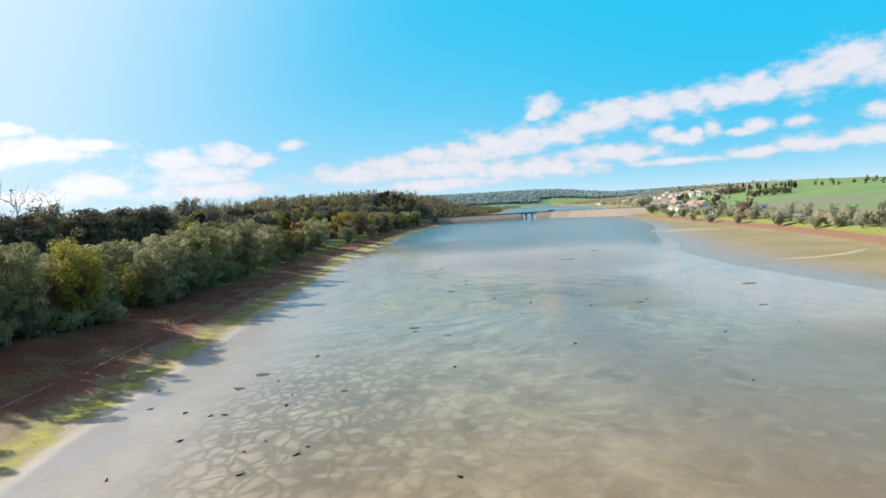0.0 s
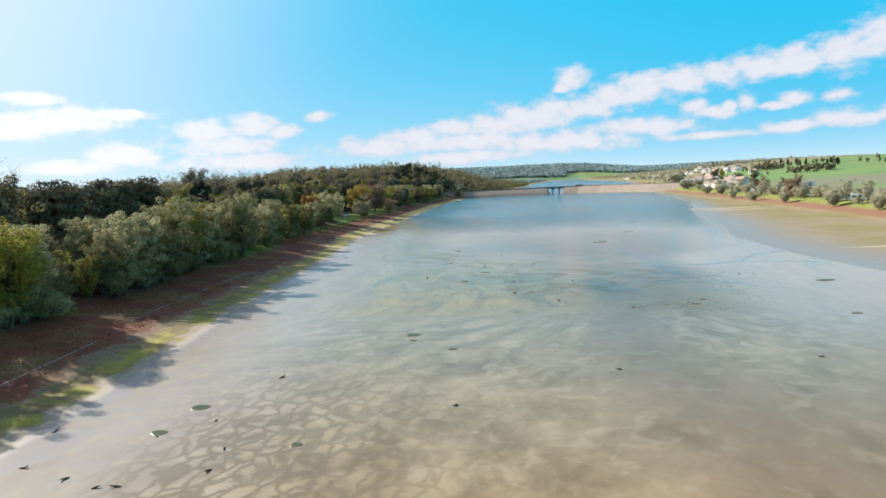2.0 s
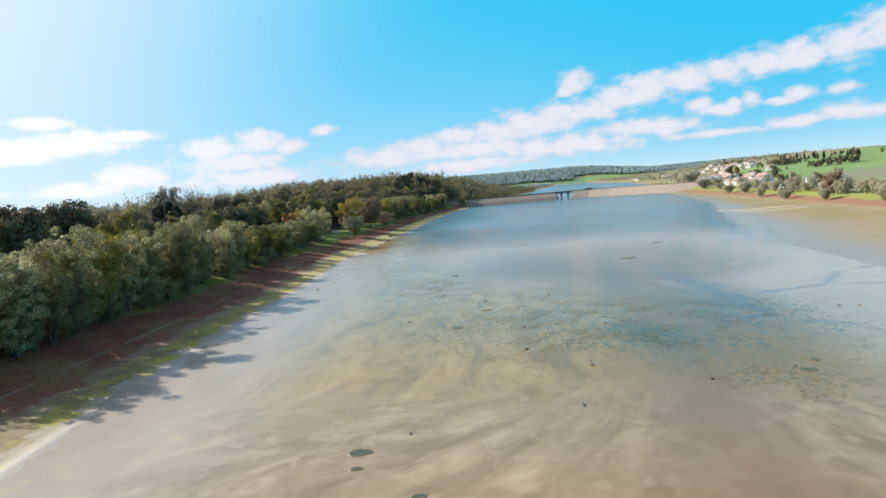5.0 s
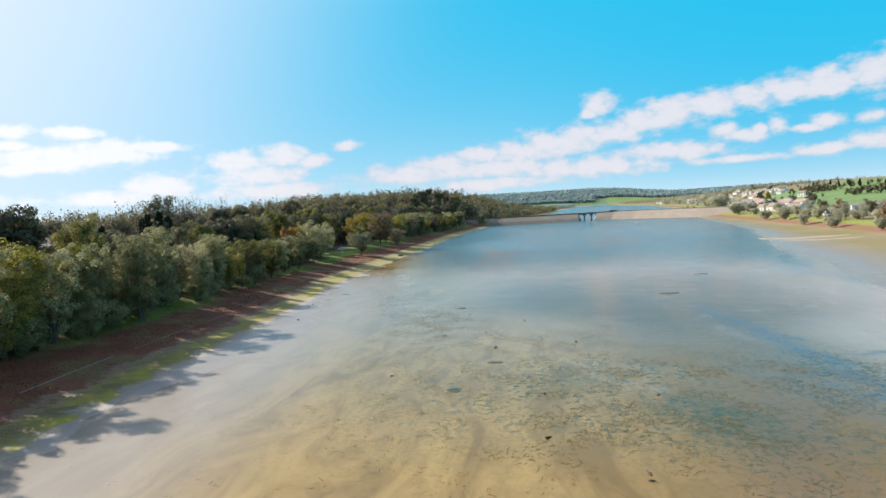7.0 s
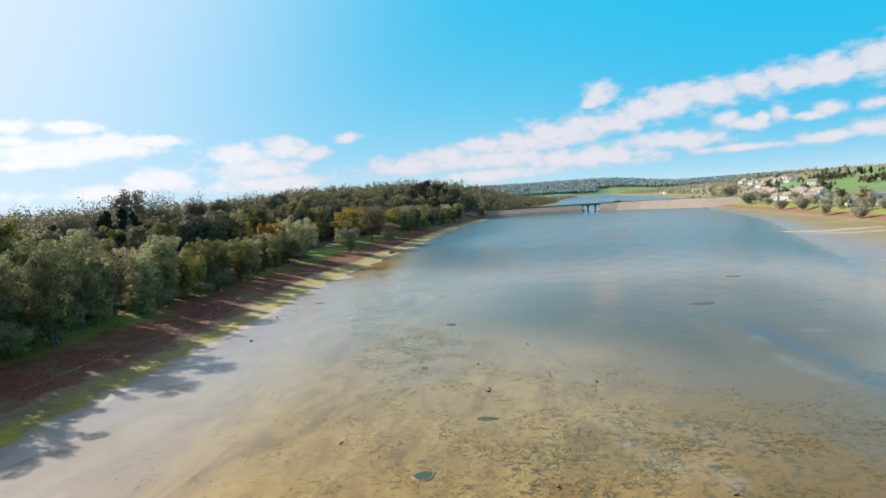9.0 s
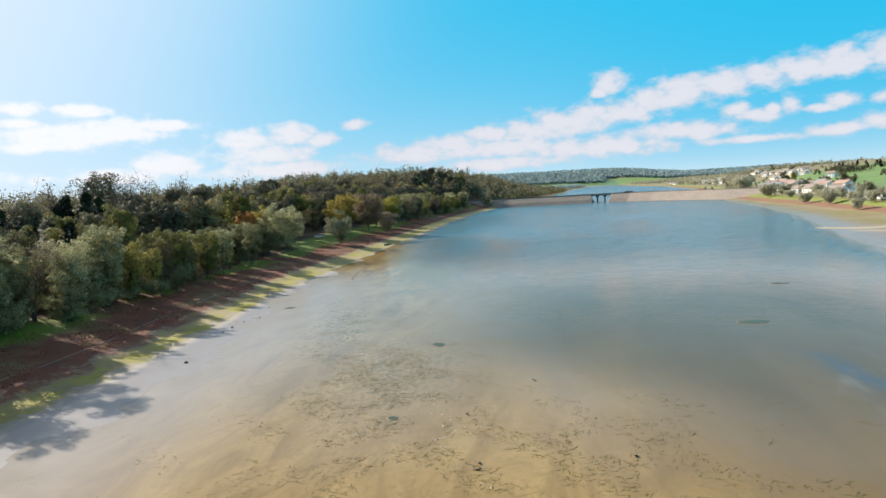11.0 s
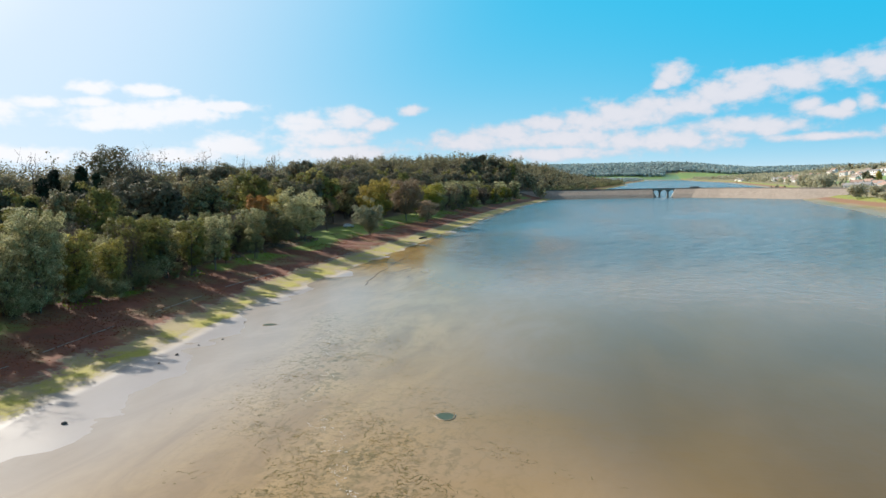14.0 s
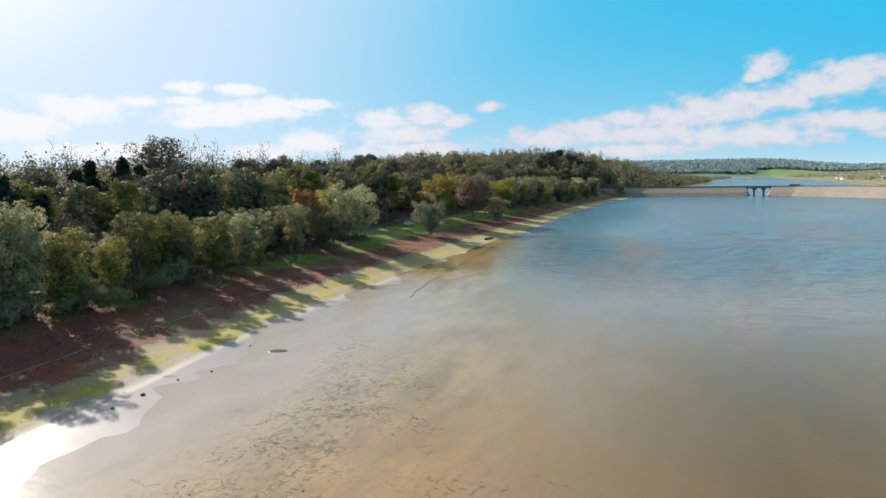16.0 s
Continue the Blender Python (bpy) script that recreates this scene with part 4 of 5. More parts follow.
# the far bank: willows and bushes in a loose row
EAST_ROW = [(float(along(RIGHT_SHORE, y)) + 14 + d, y, 0.82 * s) for y, d, s in ((239, 6, 1.1), (247, 2, 0.8), (262, 4, 1.0), (273, 2, 1.15), (286, 6, 0.8), (301, 3, 0.95), (314, 9, 1.0), (325, 4, 1.15), (338, 8, 0.8), (352, 5, 0.85), (371, 2, 1.0),
                                                                        (388, 4, 1.15), (404, 8, 0.9), (421, 4, 1.0), (437, 2, 1.1), (452, 8, 0.9), (470, 5, 0.85), (490, 4, 1.2), (508, 9, 0.9), (530, 7, 0.85), (556, 8, 0.8), (580, 12, 1.0))]
EAST_BUSHES = [(173.1, 646.3, 1.5), (181.3, 637.0, 1.2), (213.0, 840.0, 2.2), (225.0, 870.0, 2.4), (232.0, 960.0, 2.6), (222.0, 900.0, 2.2), (173.0, 602.6, 0.8), (161.4, 545.6, 1.0), (161.6, 513.0, 1.1), (146.1, 317.3, 0.9), (144.3, 279.6, 0.8), (151.5, 458.7, 0.9), (148.5, 417.3, 0.8), (148.0, 371.4, 0.8), (186.5, 591.1, 1.0), (202.3, 678.4, 1.0), (195.0, 637.0, 0.9)]
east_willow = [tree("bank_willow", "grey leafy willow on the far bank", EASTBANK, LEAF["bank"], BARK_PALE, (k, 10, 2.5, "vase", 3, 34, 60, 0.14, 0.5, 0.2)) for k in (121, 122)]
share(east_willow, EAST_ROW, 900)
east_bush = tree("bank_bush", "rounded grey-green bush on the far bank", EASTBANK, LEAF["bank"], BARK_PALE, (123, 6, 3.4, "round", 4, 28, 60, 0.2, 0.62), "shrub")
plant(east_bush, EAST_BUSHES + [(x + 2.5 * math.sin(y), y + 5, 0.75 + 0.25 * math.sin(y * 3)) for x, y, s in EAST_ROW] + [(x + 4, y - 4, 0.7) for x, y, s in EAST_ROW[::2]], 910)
east_rust = tree("rusty_maple", "rust-brown maple behind the far bank", EASTBANK, LEAF["pink"], BARK, (124, 10, 3.4, "round", 1, 30, 28, 0.27, 0.6))
plant(east_rust, [(157, 383, 1.15), (176, 470, 0.9)], 911)
east_dark = tree("garden_tree", "dark leafy garden tree behind the far bank", EASTBANK, LEAF["headland"], BARK, (125, 10, 3.4, "round", 1, 30, 28, 0.27, 0.6))
plant(east_dark, [(241, 668, 1.0), (180, 442, 0.9), (250, 732, 1.0), (297, 806, 1.1), (214, 690, 0.8), (238, 742, 0.9), (205, 560, 0.8), (262, 760, 0.9), (300, 960, 1.2), (310, 1000, 1.1), (440, 1340, 1.2), (380, 1210, 1.2), (520, 1660, 1.3)], 912)
village_poplar = tree("tall_poplar", "tall yellow poplar among the village houses", EASTBANK, LEAF["yellow"], BARK, (126, 10, 1.1, "tall", 1, 30, 26, 0.27, 0.4))
plant(village_poplar, [(328, 1022, 1.5), (334, 1032, 1.2)], 913)

share(WILLOWS, spots["willow"], 100)
share(ALDERS, spots["alder"], 200)
share(BARES, spots["bare"], 300)
share(YELLOWS, spots["yellow"], 400)
share(SHRUBS, spots["shrub"], 500)
share(OAKS, spots["oak"], 600)
share(ASHES, spots["ash"], 700)
share(TWIGS, spots["twig"], 800)
share(SPRUCES, spots["spruce"], 850)

# far woods, past counting


def wood_mass(name, label, leaf, places, per_tree, size, seed):
    rng = np.random.default_rng(seed)
    p = np.array(places, float)
    base = ground_height(p[:, 0], p[:, 1])
    n = len(p)
    lobes = rng.normal(0, 1, (n, 7, 3))
    lobes /= np.linalg.norm(lobes, axis=2)[:, :, None]
    lobes *= rng.uniform(0.15, 1.0, (n, 7, 1))
    d = lobes[np.arange(n)[:, None], rng.integers(0, 7, (n, per_tree))] + rng.normal(0, 0.22, (n, per_tree, 3))
    half = np.stack([p[:, 2] * 0.30, p[:, 2] * 0.30, p[:, 2] * 0.48], 1)
    c = np.stack([p[:, 0], p[:, 1], base + p[:, 2] * 0.55], 1)[:, None] + d * half[:, None]
    hub = np.repeat(np.stack([p[:, 0], p[:, 1], base + p[:, 2] * 0.4], 1), per_tree, axis=0)
    return tagged(leaf_object(name, *leaves(rng, c.reshape(-1, 3), 1, 0.01, size, 1.0, hub), leaf), label, "forest", kind="stuff")


def scatter(n, x0, x1, y0, y1, low, high, seed, keep=None):
    rng = np.random.default_rng(seed)
    p = np.column_stack([rng.uniform(x0, x1, n), rng.uniform(y0, y1, n), rng.uniform(low, high, n)])
    return p[keep(p[:, 0], p[:, 1])] if keep else p


def behind_ridge(x, y):
    d = along(LEFT_SHORE, y) - x
    return (d > 108) & (d < 300)


def beyond_causeway(x, y):
    d = along(LEFT_SHORE, y) - x
    return (d > 9) & (d < 260)


wood_mass("ridge_undergrowth", "bare purple-brown undergrowth below the wooded ridge", LEAF["thorn"],
          [(float(along(LEFT_SHORE, v)) - d, v, h) for v, d, h in np.concatenate([scatter(420, 50, 330, 33, 60, 4, 8, 31), scatter(260, 330, 520, 52, 66, 4, 8, 32)])], 150, 0.34, 31)
wood_mass("ridge_forest", "autumn forest covering the top of the ridge", LEAF["oak"], scatter(1300, -420, -130, 50, 900, 12, 18, 1, behind_ridge), 210, 0.42, 1)
wood_mass("headland_forest", "autumn forest on the headland past the causeway", LEAF["headland"], np.concatenate([scatter(1100, -330, 60, 800, 1300, 12, 20, 2, beyond_causeway), scatter(700, -200, 90, 1300, 2040, 11, 17, 21, beyond_causeway)]), 180, 0.75, 2)
wood_mass("headland_willows", "grey willows along the headland's shore", LEAF["willow"],
          [(float(along(LEFT_SHORE, v)) - d, v, h) for v, d, h in scatter(190, 800, 2000, 5, 22, 8, 12, 3)], 110, 0.6, 3)
# these two woods carry the air's haze in their leaf colour
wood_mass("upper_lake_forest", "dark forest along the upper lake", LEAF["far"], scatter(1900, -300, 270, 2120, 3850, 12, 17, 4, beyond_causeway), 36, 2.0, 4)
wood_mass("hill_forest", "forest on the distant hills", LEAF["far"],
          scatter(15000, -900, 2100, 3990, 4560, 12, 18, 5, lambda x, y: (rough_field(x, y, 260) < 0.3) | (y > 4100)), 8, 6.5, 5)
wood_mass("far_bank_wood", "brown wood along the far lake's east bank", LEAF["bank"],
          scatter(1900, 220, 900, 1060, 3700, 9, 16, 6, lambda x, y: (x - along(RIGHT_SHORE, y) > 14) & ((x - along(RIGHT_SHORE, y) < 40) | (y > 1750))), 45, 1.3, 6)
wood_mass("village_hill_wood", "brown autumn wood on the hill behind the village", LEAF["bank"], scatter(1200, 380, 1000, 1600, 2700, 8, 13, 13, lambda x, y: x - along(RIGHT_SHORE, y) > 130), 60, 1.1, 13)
wood_mass("hilltop_wood", "row of dark trees along the top of the field", LEAF["oak"],
          np.concatenate([scatter(420, 380, 640, 460, 1330, 7, 12, 7, lambda x, y: np.abs(x - np.interp(y, [460, 640, 780, 1000, 1150, 1330], [425, 455, 500, 510, 500, 475])) < 12), scatter(60, 400, 450, 1040, 1140, 7, 11, 8), scatter(40, 350, 390, 800, 860, 6, 10, 9)]), 70, 0.9, 7)
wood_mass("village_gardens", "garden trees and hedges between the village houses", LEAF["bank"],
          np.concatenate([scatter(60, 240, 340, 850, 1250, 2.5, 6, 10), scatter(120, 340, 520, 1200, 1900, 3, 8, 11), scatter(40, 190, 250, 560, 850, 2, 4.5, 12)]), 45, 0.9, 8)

# ---- causeway and bridge ----
STONE, N = material("rubble_stone")
pos = N.add("ShaderNodeNewGeometry").outputs["Position"]
cell = N.add("ShaderNodeTexVoronoi", {"Vector": pos, "Scale": 0.9})
blot = N.noise(0.15, 4.0, pos)
col = N.mix(N.math("ADD", N.math("MULTIPLY", cell.outputs["Color"], 0.5), N.math("MULTIPLY", blot, 0.5)), (0.19, 0.155, 0.125), (0.41, 0.335, 0.27))
finish(N, Base_Color=col, Roughness=0.9, Normal=bumped(N, cell.outputs["Distance"], 0.8, 0.3))
MASONRY = plain("dark_masonry", (0.20, 0.17, 0.145), 0.9, vary=0.3, grain=1.5)
ASPHALT = plain("asphalt", (0.07, 0.068, 0.065), 0.9, vary=0.2, grain=1.0)
CONCRETE = plain("concrete", (0.50, 0.47, 0.42), 0.85, vary=0.18, grain=1.2)
TOP = 8.3


def embankment(name, line, label):
    """A sloping stone bank lofted along a line of (x, y, top height)."""
    p = np.array(line, float)
    d = np.gradient(p[:, :2], axis=0)
    d /= np.linalg.norm(d, axis=1)[:, None]
    nrm = np.column_stack([d[:, 1], -d[:, 0]])
    prof = [(-1, -1.0), (-0.97, -0.4), (-0.62, 0.42), (0, 1.0)]
    rows = []
    for side in (1, -1):
        out = []
        for a, h in prof:
            run = 4.2 + 14.5 * (-a) * (p[:, 2] / TOP)
            out.append(np.column_stack([p[:, :2] + nrm * side * run[:, None], np.where(h > 0, p[:, 2] * h, h)]))
        rows.append(out if side == 1 else out[::-1])
    ring = np.stack(rows[0] + rows[1], 1)
    n, k = ring.shape[:2]
    idx = np.arange(n * k).reshape(n, k)
    f = np.stack([idx[:-1, :-1], idx[:-1, 1:], idx[1:, 1:], idx[1:, :-1]], -1).reshape(-1, 4)
    ends = [(idx[e, i], idx[e, i + 1], idx[e, k - 2 - i], idx[e, k - 1 - i]) for e in (0, n - 1) for i in range(k // 2 - 1)]
    return tagged(mesh_object(name, ring.reshape(-1, 3), np.concatenate([f, ends]), STONE, False), label, "embankment", kind="structure")


WEST_BANK = [(-119, 822), (-54, 829), (6, 834), (41, 835), (55, 835)]
EAST_BANK = [(77, 835), (98, 829), (122, 809), (146, 778), (170, 742), (196, 712)]


def fine_line(line, step=4.0):
    p = np.array(line, float)
    s = np.concatenate([[0], np.cumsum(np.linalg.norm(np.diff(p, axis=0), axis=1))])
    q = np.linspace(0, s[-1], int(s[-1] / step) + 2)
    return np.column_stack([np.interp(q, s, p[:, 0]), np.interp(q, s, p[:, 1])])


bank_w, bank_e = fine_line(WEST_BANK), fine_line(EAST_BANK)
embankment("causeway_west", [(x, y, TOP) for x, y in bank_w] + [(55.6, 835, 6.2), (57.0, 835, 3.2), (58.6, 835, 0.3)], "long stone-faced causeway bank in the lake")
embankment("causeway_east", [(73.4, 835, 0.3), (75.0, 835, 3.2), (76.4, 835, 6.2)] + [(x, y, TOP) for x, y in bank_e], "stone-faced causeway bank beside the bridge")


def ribbon(name, line, offset, wide, z0, z1, mat, label, category, kind="structure"):
    """A strip of rectangular section beside a line."""
    p = np.array(line, float)
    d = np.gradient(p[:, :2], axis=0)
    d /= np.linalg.norm(d, axis=1)[:, None]
    nrm = np.column_stack([d[:, 1], -d[:, 0]])
    base = p[:, 2] if p.shape[1] > 2 else np.zeros(len(p))
    ring = np.stack([np.column_stack([p[:, :2] + nrm * o, base + z]) for o, z in
                     ((offset + wide / 2, z0), (offset + wide / 2, z1), (offset - wide / 2, z1), (offset - wide / 2, z0))], 1)
    n = len(p)
    idx = np.arange(n * 4).reshape(n, 4)
    nx = np.roll(idx, -1, axis=1)
    f = np.stack([idx[:-1], nx[:-1], nx[1:], idx[1:]], -1).reshape(-1, 4)
    f = np.concatenate([f, [idx[0], idx[-1][::-1]]])
    return tagged(mesh_object(name, ring.reshape(-1, 3), f, mat, False), label, category, kind=kind)


whole = np.concatenate([bank_w, fine_line([(57, 835), (75, 835)]), bank_e])
ribbon("road", whole, 0, 6.4, TOP - 0.2, TOP + 0.06, ASPHALT, "narrow asphalt road along the causeway", "road")
ribbon("parapet_south", whole, 3.9, 0.5, TOP - 0.3, TOP + 0.75, MASONRY, "low dark stone parapet along the causeway", "parapet")
ribbon("parapet_north", whole, -3.9, 0.5, TOP - 0.3, TOP + 0.75, MASONRY, "low dark stone parapet along the causeway", "parapet")

bridge = thing("arch_bridge", "small dark stone bridge with three arches in the causeway", "bridge")


def arch_under(x):
    """Height of the underside at x metres from the bridge's middle."""
    for mid, half, spring, rise in ((0, 3.5, 3.4, 3.9), (-7.5, 3.2, 3.6, 3.5), (7.5, 3.2, 3.6, 3.5)):
        u = (x - mid) / half
        if abs(u) < 1:
            return spring + rise * math.sqrt(1 - u * u)
    return None


xs = np.linspace(-11.5, 11.5, 185)
chunks = []
for a, b in zip(xs[:-1], xs[1:]):
    ua, ub = arch_under(a), arch_under(b)
    if ua is None and ub is None and abs((a + b) / 2) < 10.9:
        ua = ub = 3.4
    elif ua is None and ub is None:
        ua = ub = -0.4
    ua, ub = ua or 3.5, ub or 3.5
    v = np.array([(a, -4.15, ua), (b, -4.15, ub), (b, 4.15, ub), (a, 4.15, ua), (a, -4.15, TOP - 0.25), (b, -4.15, TOP - 0.25), (b, 4.15, TOP - 0.25), (a, 4.15, TOP - 0.25)])
    chunks.append((v, box(0, 1, 0, 1, 0, 1)[1]))
part("arch_wall", mesh_object("arch_wall", *join(chunks), MASONRY, False), bridge)
for px in (-3.9, 3.9):
    part("pier", mesh_object("pier", *join([box(px - 0.5, px + 0.5, -4.1, 4.1, -0.8, 3.5, 0.06), box(px - 0.75, px + 0.75, -4.5, 4.5, -0.8, 0.9, 0.1)]), MASONRY, False), bridge)
part("string_course", mesh_object("string_course", *box(-11.4, 11.4, -4.32, -4.16, TOP - 0.55, TOP - 0.25), CONCRETE, False), bridge, "pale stone ledge")
bridge.matrix_basis = pose(66, 835, 0)
tagged(ribbon("wing_wall", [(71.0, 818.0, 0.0), (73.8, 823.5, 3.2), (76.8, 830, TOP - 0.4)], 0, 0.9, -0.5, 0.35, CONCRETE, "pale stone edge of the bank beside the bridge", "wall", ""), kind="")
stairs = ribbon("gauge_stairs", [(86, 815.5, 0.0), (86.6, 822, 3.6), (87.2, 830, TOP - 0.3)], 0, 0.9, -0.3, 0.3, MASONRY, "dark narrow steps down the causeway's face", "stairs", "")
shed = thing("parked_trailer", "dark low boat trailer under a tarpaulin on the causeway", "trailer")
part("bed", mesh_object("bed", *join([box(-5.5, 5.5, -1.2, 1.2, 0.75, 1.0), box(-4.8, 4.2, -1.1, 1.1, 1.0, 2.0, 0.5)]), MASONRY, False), shed)
for wx in (-1.0, 1.0):
    for wy in (-1.15, 1.15):
        a = np.linspace(0, math.tau, 13)
        part("wheel", mesh_object("wheel", *tube([(wx, wy - 0.15, 0.38), (wx, wy - 0.12, 0.38), (wx, wy + 0.12, 0.38), (wx, wy + 0.15, 0.38)], (0.02, 0.38, 0.38, 0.02), 12), ASPHALT), shed)
shed.matrix_basis = pose(95.0, 832.6, TOP + 0.06, 0, 0, -5)

# ---- village ----
WALLS = [plain("white_render", (0.84, 0.82, 0.77), 0.9, vary=0.08, grain=0.8), plain("cream_render", (0.76, 0.71, 0.62), 0.9, vary=0.1, grain=0.8)]
ROOFS = [plain("brown_tiles", (0.36, 0.285, 0.24), 0.85, vary=0.25, grain=2.5), plain("red_tiles", (0.42, 0.28, 0.22), 0.85, vary=0.25, grain=2.5),
         plain("grey_slates", (0.30, 0.29, 0.285), 0.7, vary=0.2, grain=2.5)]
GLASS = plain("window_glass", (0.04, 0.05, 0.06), 0.12, vary=0.2)
SHUTTER = plain("shutter_paint", (0.30, 0.22, 0.16), 0.7)
VAN_WHITE = plain("white_panels", (0.80, 0.80, 0.78), 0.5, vary=0.06, grain=0.7)
RUBBER = plain("rubber", (0.03, 0.03, 0.03), 0.8)


def house(wall, roof, length, depth, eaves, ridge, label, extra):
    root = thing("house", label, "house", "houses of the village")
    L, D = length / 2, depth / 2
    v = np.array([(-L, -D, -1.5), (L, -D, -1.5), (L, D, -1.5), (-L, D, -1.5), (-L, -D, eaves), (L, -D, eaves), (L, D, eaves), (-L, D, eaves), (-L, 0, ridge), (L, 0, ridge)])
    f = [(0, 1, 5, 4), (1, 2, 6, 5), (2, 3, 7, 6), (3, 0, 4, 7), (4, 8, 8, 7), (5, 6, 9, 9)]
    bm = bmesh.new()
    vs = [bm.verts.new(c) for c in v]
    for q in f:
        bm.faces.new([vs[i] for i in dict.fromkeys(q)])
    me = bpy.data.meshes.new("wall")
    bm.to_mesh(me)
    bm.free()
    me.materials.append(wall)
    part("wall", new("wall", me), root)
    o, t = 0.45, 0.28
    slope = (ridge - eaves) / D
    chunks = []
    for s in (-1, 1):
        lo, hi = (D + o), eaves - o * slope
        q = np.array([(-L - o, s * lo, hi), (L + o, s * lo, hi), (L + o, 0, ridge + 0.03), (-L - o, 0, ridge + 0.03)])
        chunks.append((np.concatenate([q, q + (0, 0, t)]), box(0, 1, 0, 1, 0, 1)[1]))
    part("roof", mesh_object("roof", *join(chunks), roof, False), root)
    part("chimney", mesh_object("chimney", *box(L * 0.45, L * 0.45 + 0.7, -0.2, 0.5, ridge - 0.8, ridge + 1.1), ROOFS[1], False), root)
    rows = [1.0] if eaves < 3.6 else [1.0, 3.7]
    for zz in rows:
        for k in range(3):
            wx = -L + length * (k + 0.5) / 3
            for s in (-1, 1):
                if s == -1 and zz == 1.0 and k == 1:
                    part("door", mesh_object("door", *box(wx - 0.5, wx + 0.5, -D - 0.05, -D + 0.1, 0, 2.1), SHUTTER, False), root)
                    continue
                y0, y1 = (-D - 0.04, -D + 0.1) if s == -1 else (D - 0.1, D + 0.04)
                window = part("window", mesh_object("window", *box(wx - 0.6, wx + 0.6, y0, y1, zz, zz + 1.25), VAN_WHITE, False), root)
                part("pane", mesh_object("pane", *box(wx - 0.52, wx + 0.52, y0 - 0.02, y1 + 0.02, zz + 0.08, zz + 1.17), GLASS, False), window, "dark window glass")
    for s in (-1, 1):
        window = part("window", mesh_object("window", *box(s * L - 0.06, s * L + 0.06, -0.6, 0.6, rows[-1], rows[-1] + 1.2), VAN_WHITE, False), root)
        part("pane", mesh_object("pane", *box(s * L - 0.08, s * L + 0.08, -0.52, 0.52, rows[-1] + 0.08, rows[-1] + 1.12), GLASS, False), window, "dark window glass")
    if extra:
        part("porch", mesh_object("porch", *box(L - 0.2, L + 3.4, -D * 0.6, D * 0.6, -1.5, 2.6, 0.02), wall, False), root)
    return root


HOUSES = [house(WALLS[0], ROOFS[0], 11, 8, 3.4, 5.2, "white bungalow with a brown tiled roof", True),
          house(WALLS[0], ROOFS[1], 10, 8, 5.8, 7.8, "white two-storey house with a red tiled roof", False),
          house(WALLS[1], ROOFS[0], 13, 8.5, 3.5, 5.5, "cream bungalow with a brown tiled roof", True),
          house(WALLS[0], ROOFS[2], 12, 8, 5.6, 7.6, "white two-storey house with a grey slate roof", False)]
LOW_STREET = [(201, 733), (213, 748), (196, 655), (204, 688), (218, 717), (212, 672), (226, 690), (236, 706), (249, 862), (260, 850), (196, 585), (205, 600), (196, 622), (236, 841), (228, 790), (245, 800), (222, 760), (252, 740), (240, 765), (266, 880)]
MID_STREET = [(398, 1770), (408, 1752), (420, 1690), (391, 1609), (412, 1641), (361, 1398), (372, 1470), (384, 1530), (400, 1560), (370, 1560), (352, 1440), (420, 1600), (430, 1730), (440, 1790), (375, 1640), (404, 2161), (392, 2080), (412, 2230)]
TOP_STREET = [(458, 1591), (453, 1385), (408, 1238), (418, 1228), (390, 1244), (376, 1231), (366, 1002), (454, 1311), (417, 1485), (421, 1410), (432, 1356), (450, 1325), (495, 1672), (414, 1517), (435, 1427), (400, 1290), (425, 1290)]
rng = np.random.default_rng(11)
HOME = 1.0
homes = {0: [], 1: [], 2: [], 3: []}
spare = [(x + float(rng.uniform(9, 16)), y + float(rng.uniform(8, 26))) for x, y in LOW_STREET[::2] + MID_STREET + TOP_STREET[::3]]
for x, y in LOW_STREET + MID_STREET + TOP_STREET + spare:
    k = int(rng.choice(4, p=[0.35, 0.25, 0.2, 0.2]))
    if (x, y) == (366, 1002):
        k = 1
    homes[k].append(Matrix.LocRotScale((x, y, float(ground_height(x, y)) + 0.15), Euler((0, 0, radians(float(rng.normal(-58, 18))))), (HOME, HOME, HOME)))
for k, proto in enumerate(HOUSES):
    for m in homes[k][1:]:
        copy_thing(proto, m)
    proto.matrix_basis = homes[k][0]

# long white shed and the mobile homes behind the bank
barn = thing("long_shed", "long white shed with a pale flat roof beside the field", "shed")
part("wall", mesh_object("wall", *box(-12, 12, -4, 4, -1, 3.2), VAN_WHITE, False), barn)
part("roof", mesh_object("roof", *box(-12.5, 12.5, -4.5, 4.5, 3.2, 3.6, 0.1), CONCRETE, False), barn)
for k in range(5):
    part("door", mesh_object("door", *box(-10.5 + 4.6 * k, -8.3 + 4.6 * k, -4.06, -3.9, 0, 2.4), ROOFS[2], False), barn)
barn.matrix_basis = pose(214, 512, float(ground_height(214, 512)) + 0.1, 0, 0, -20)


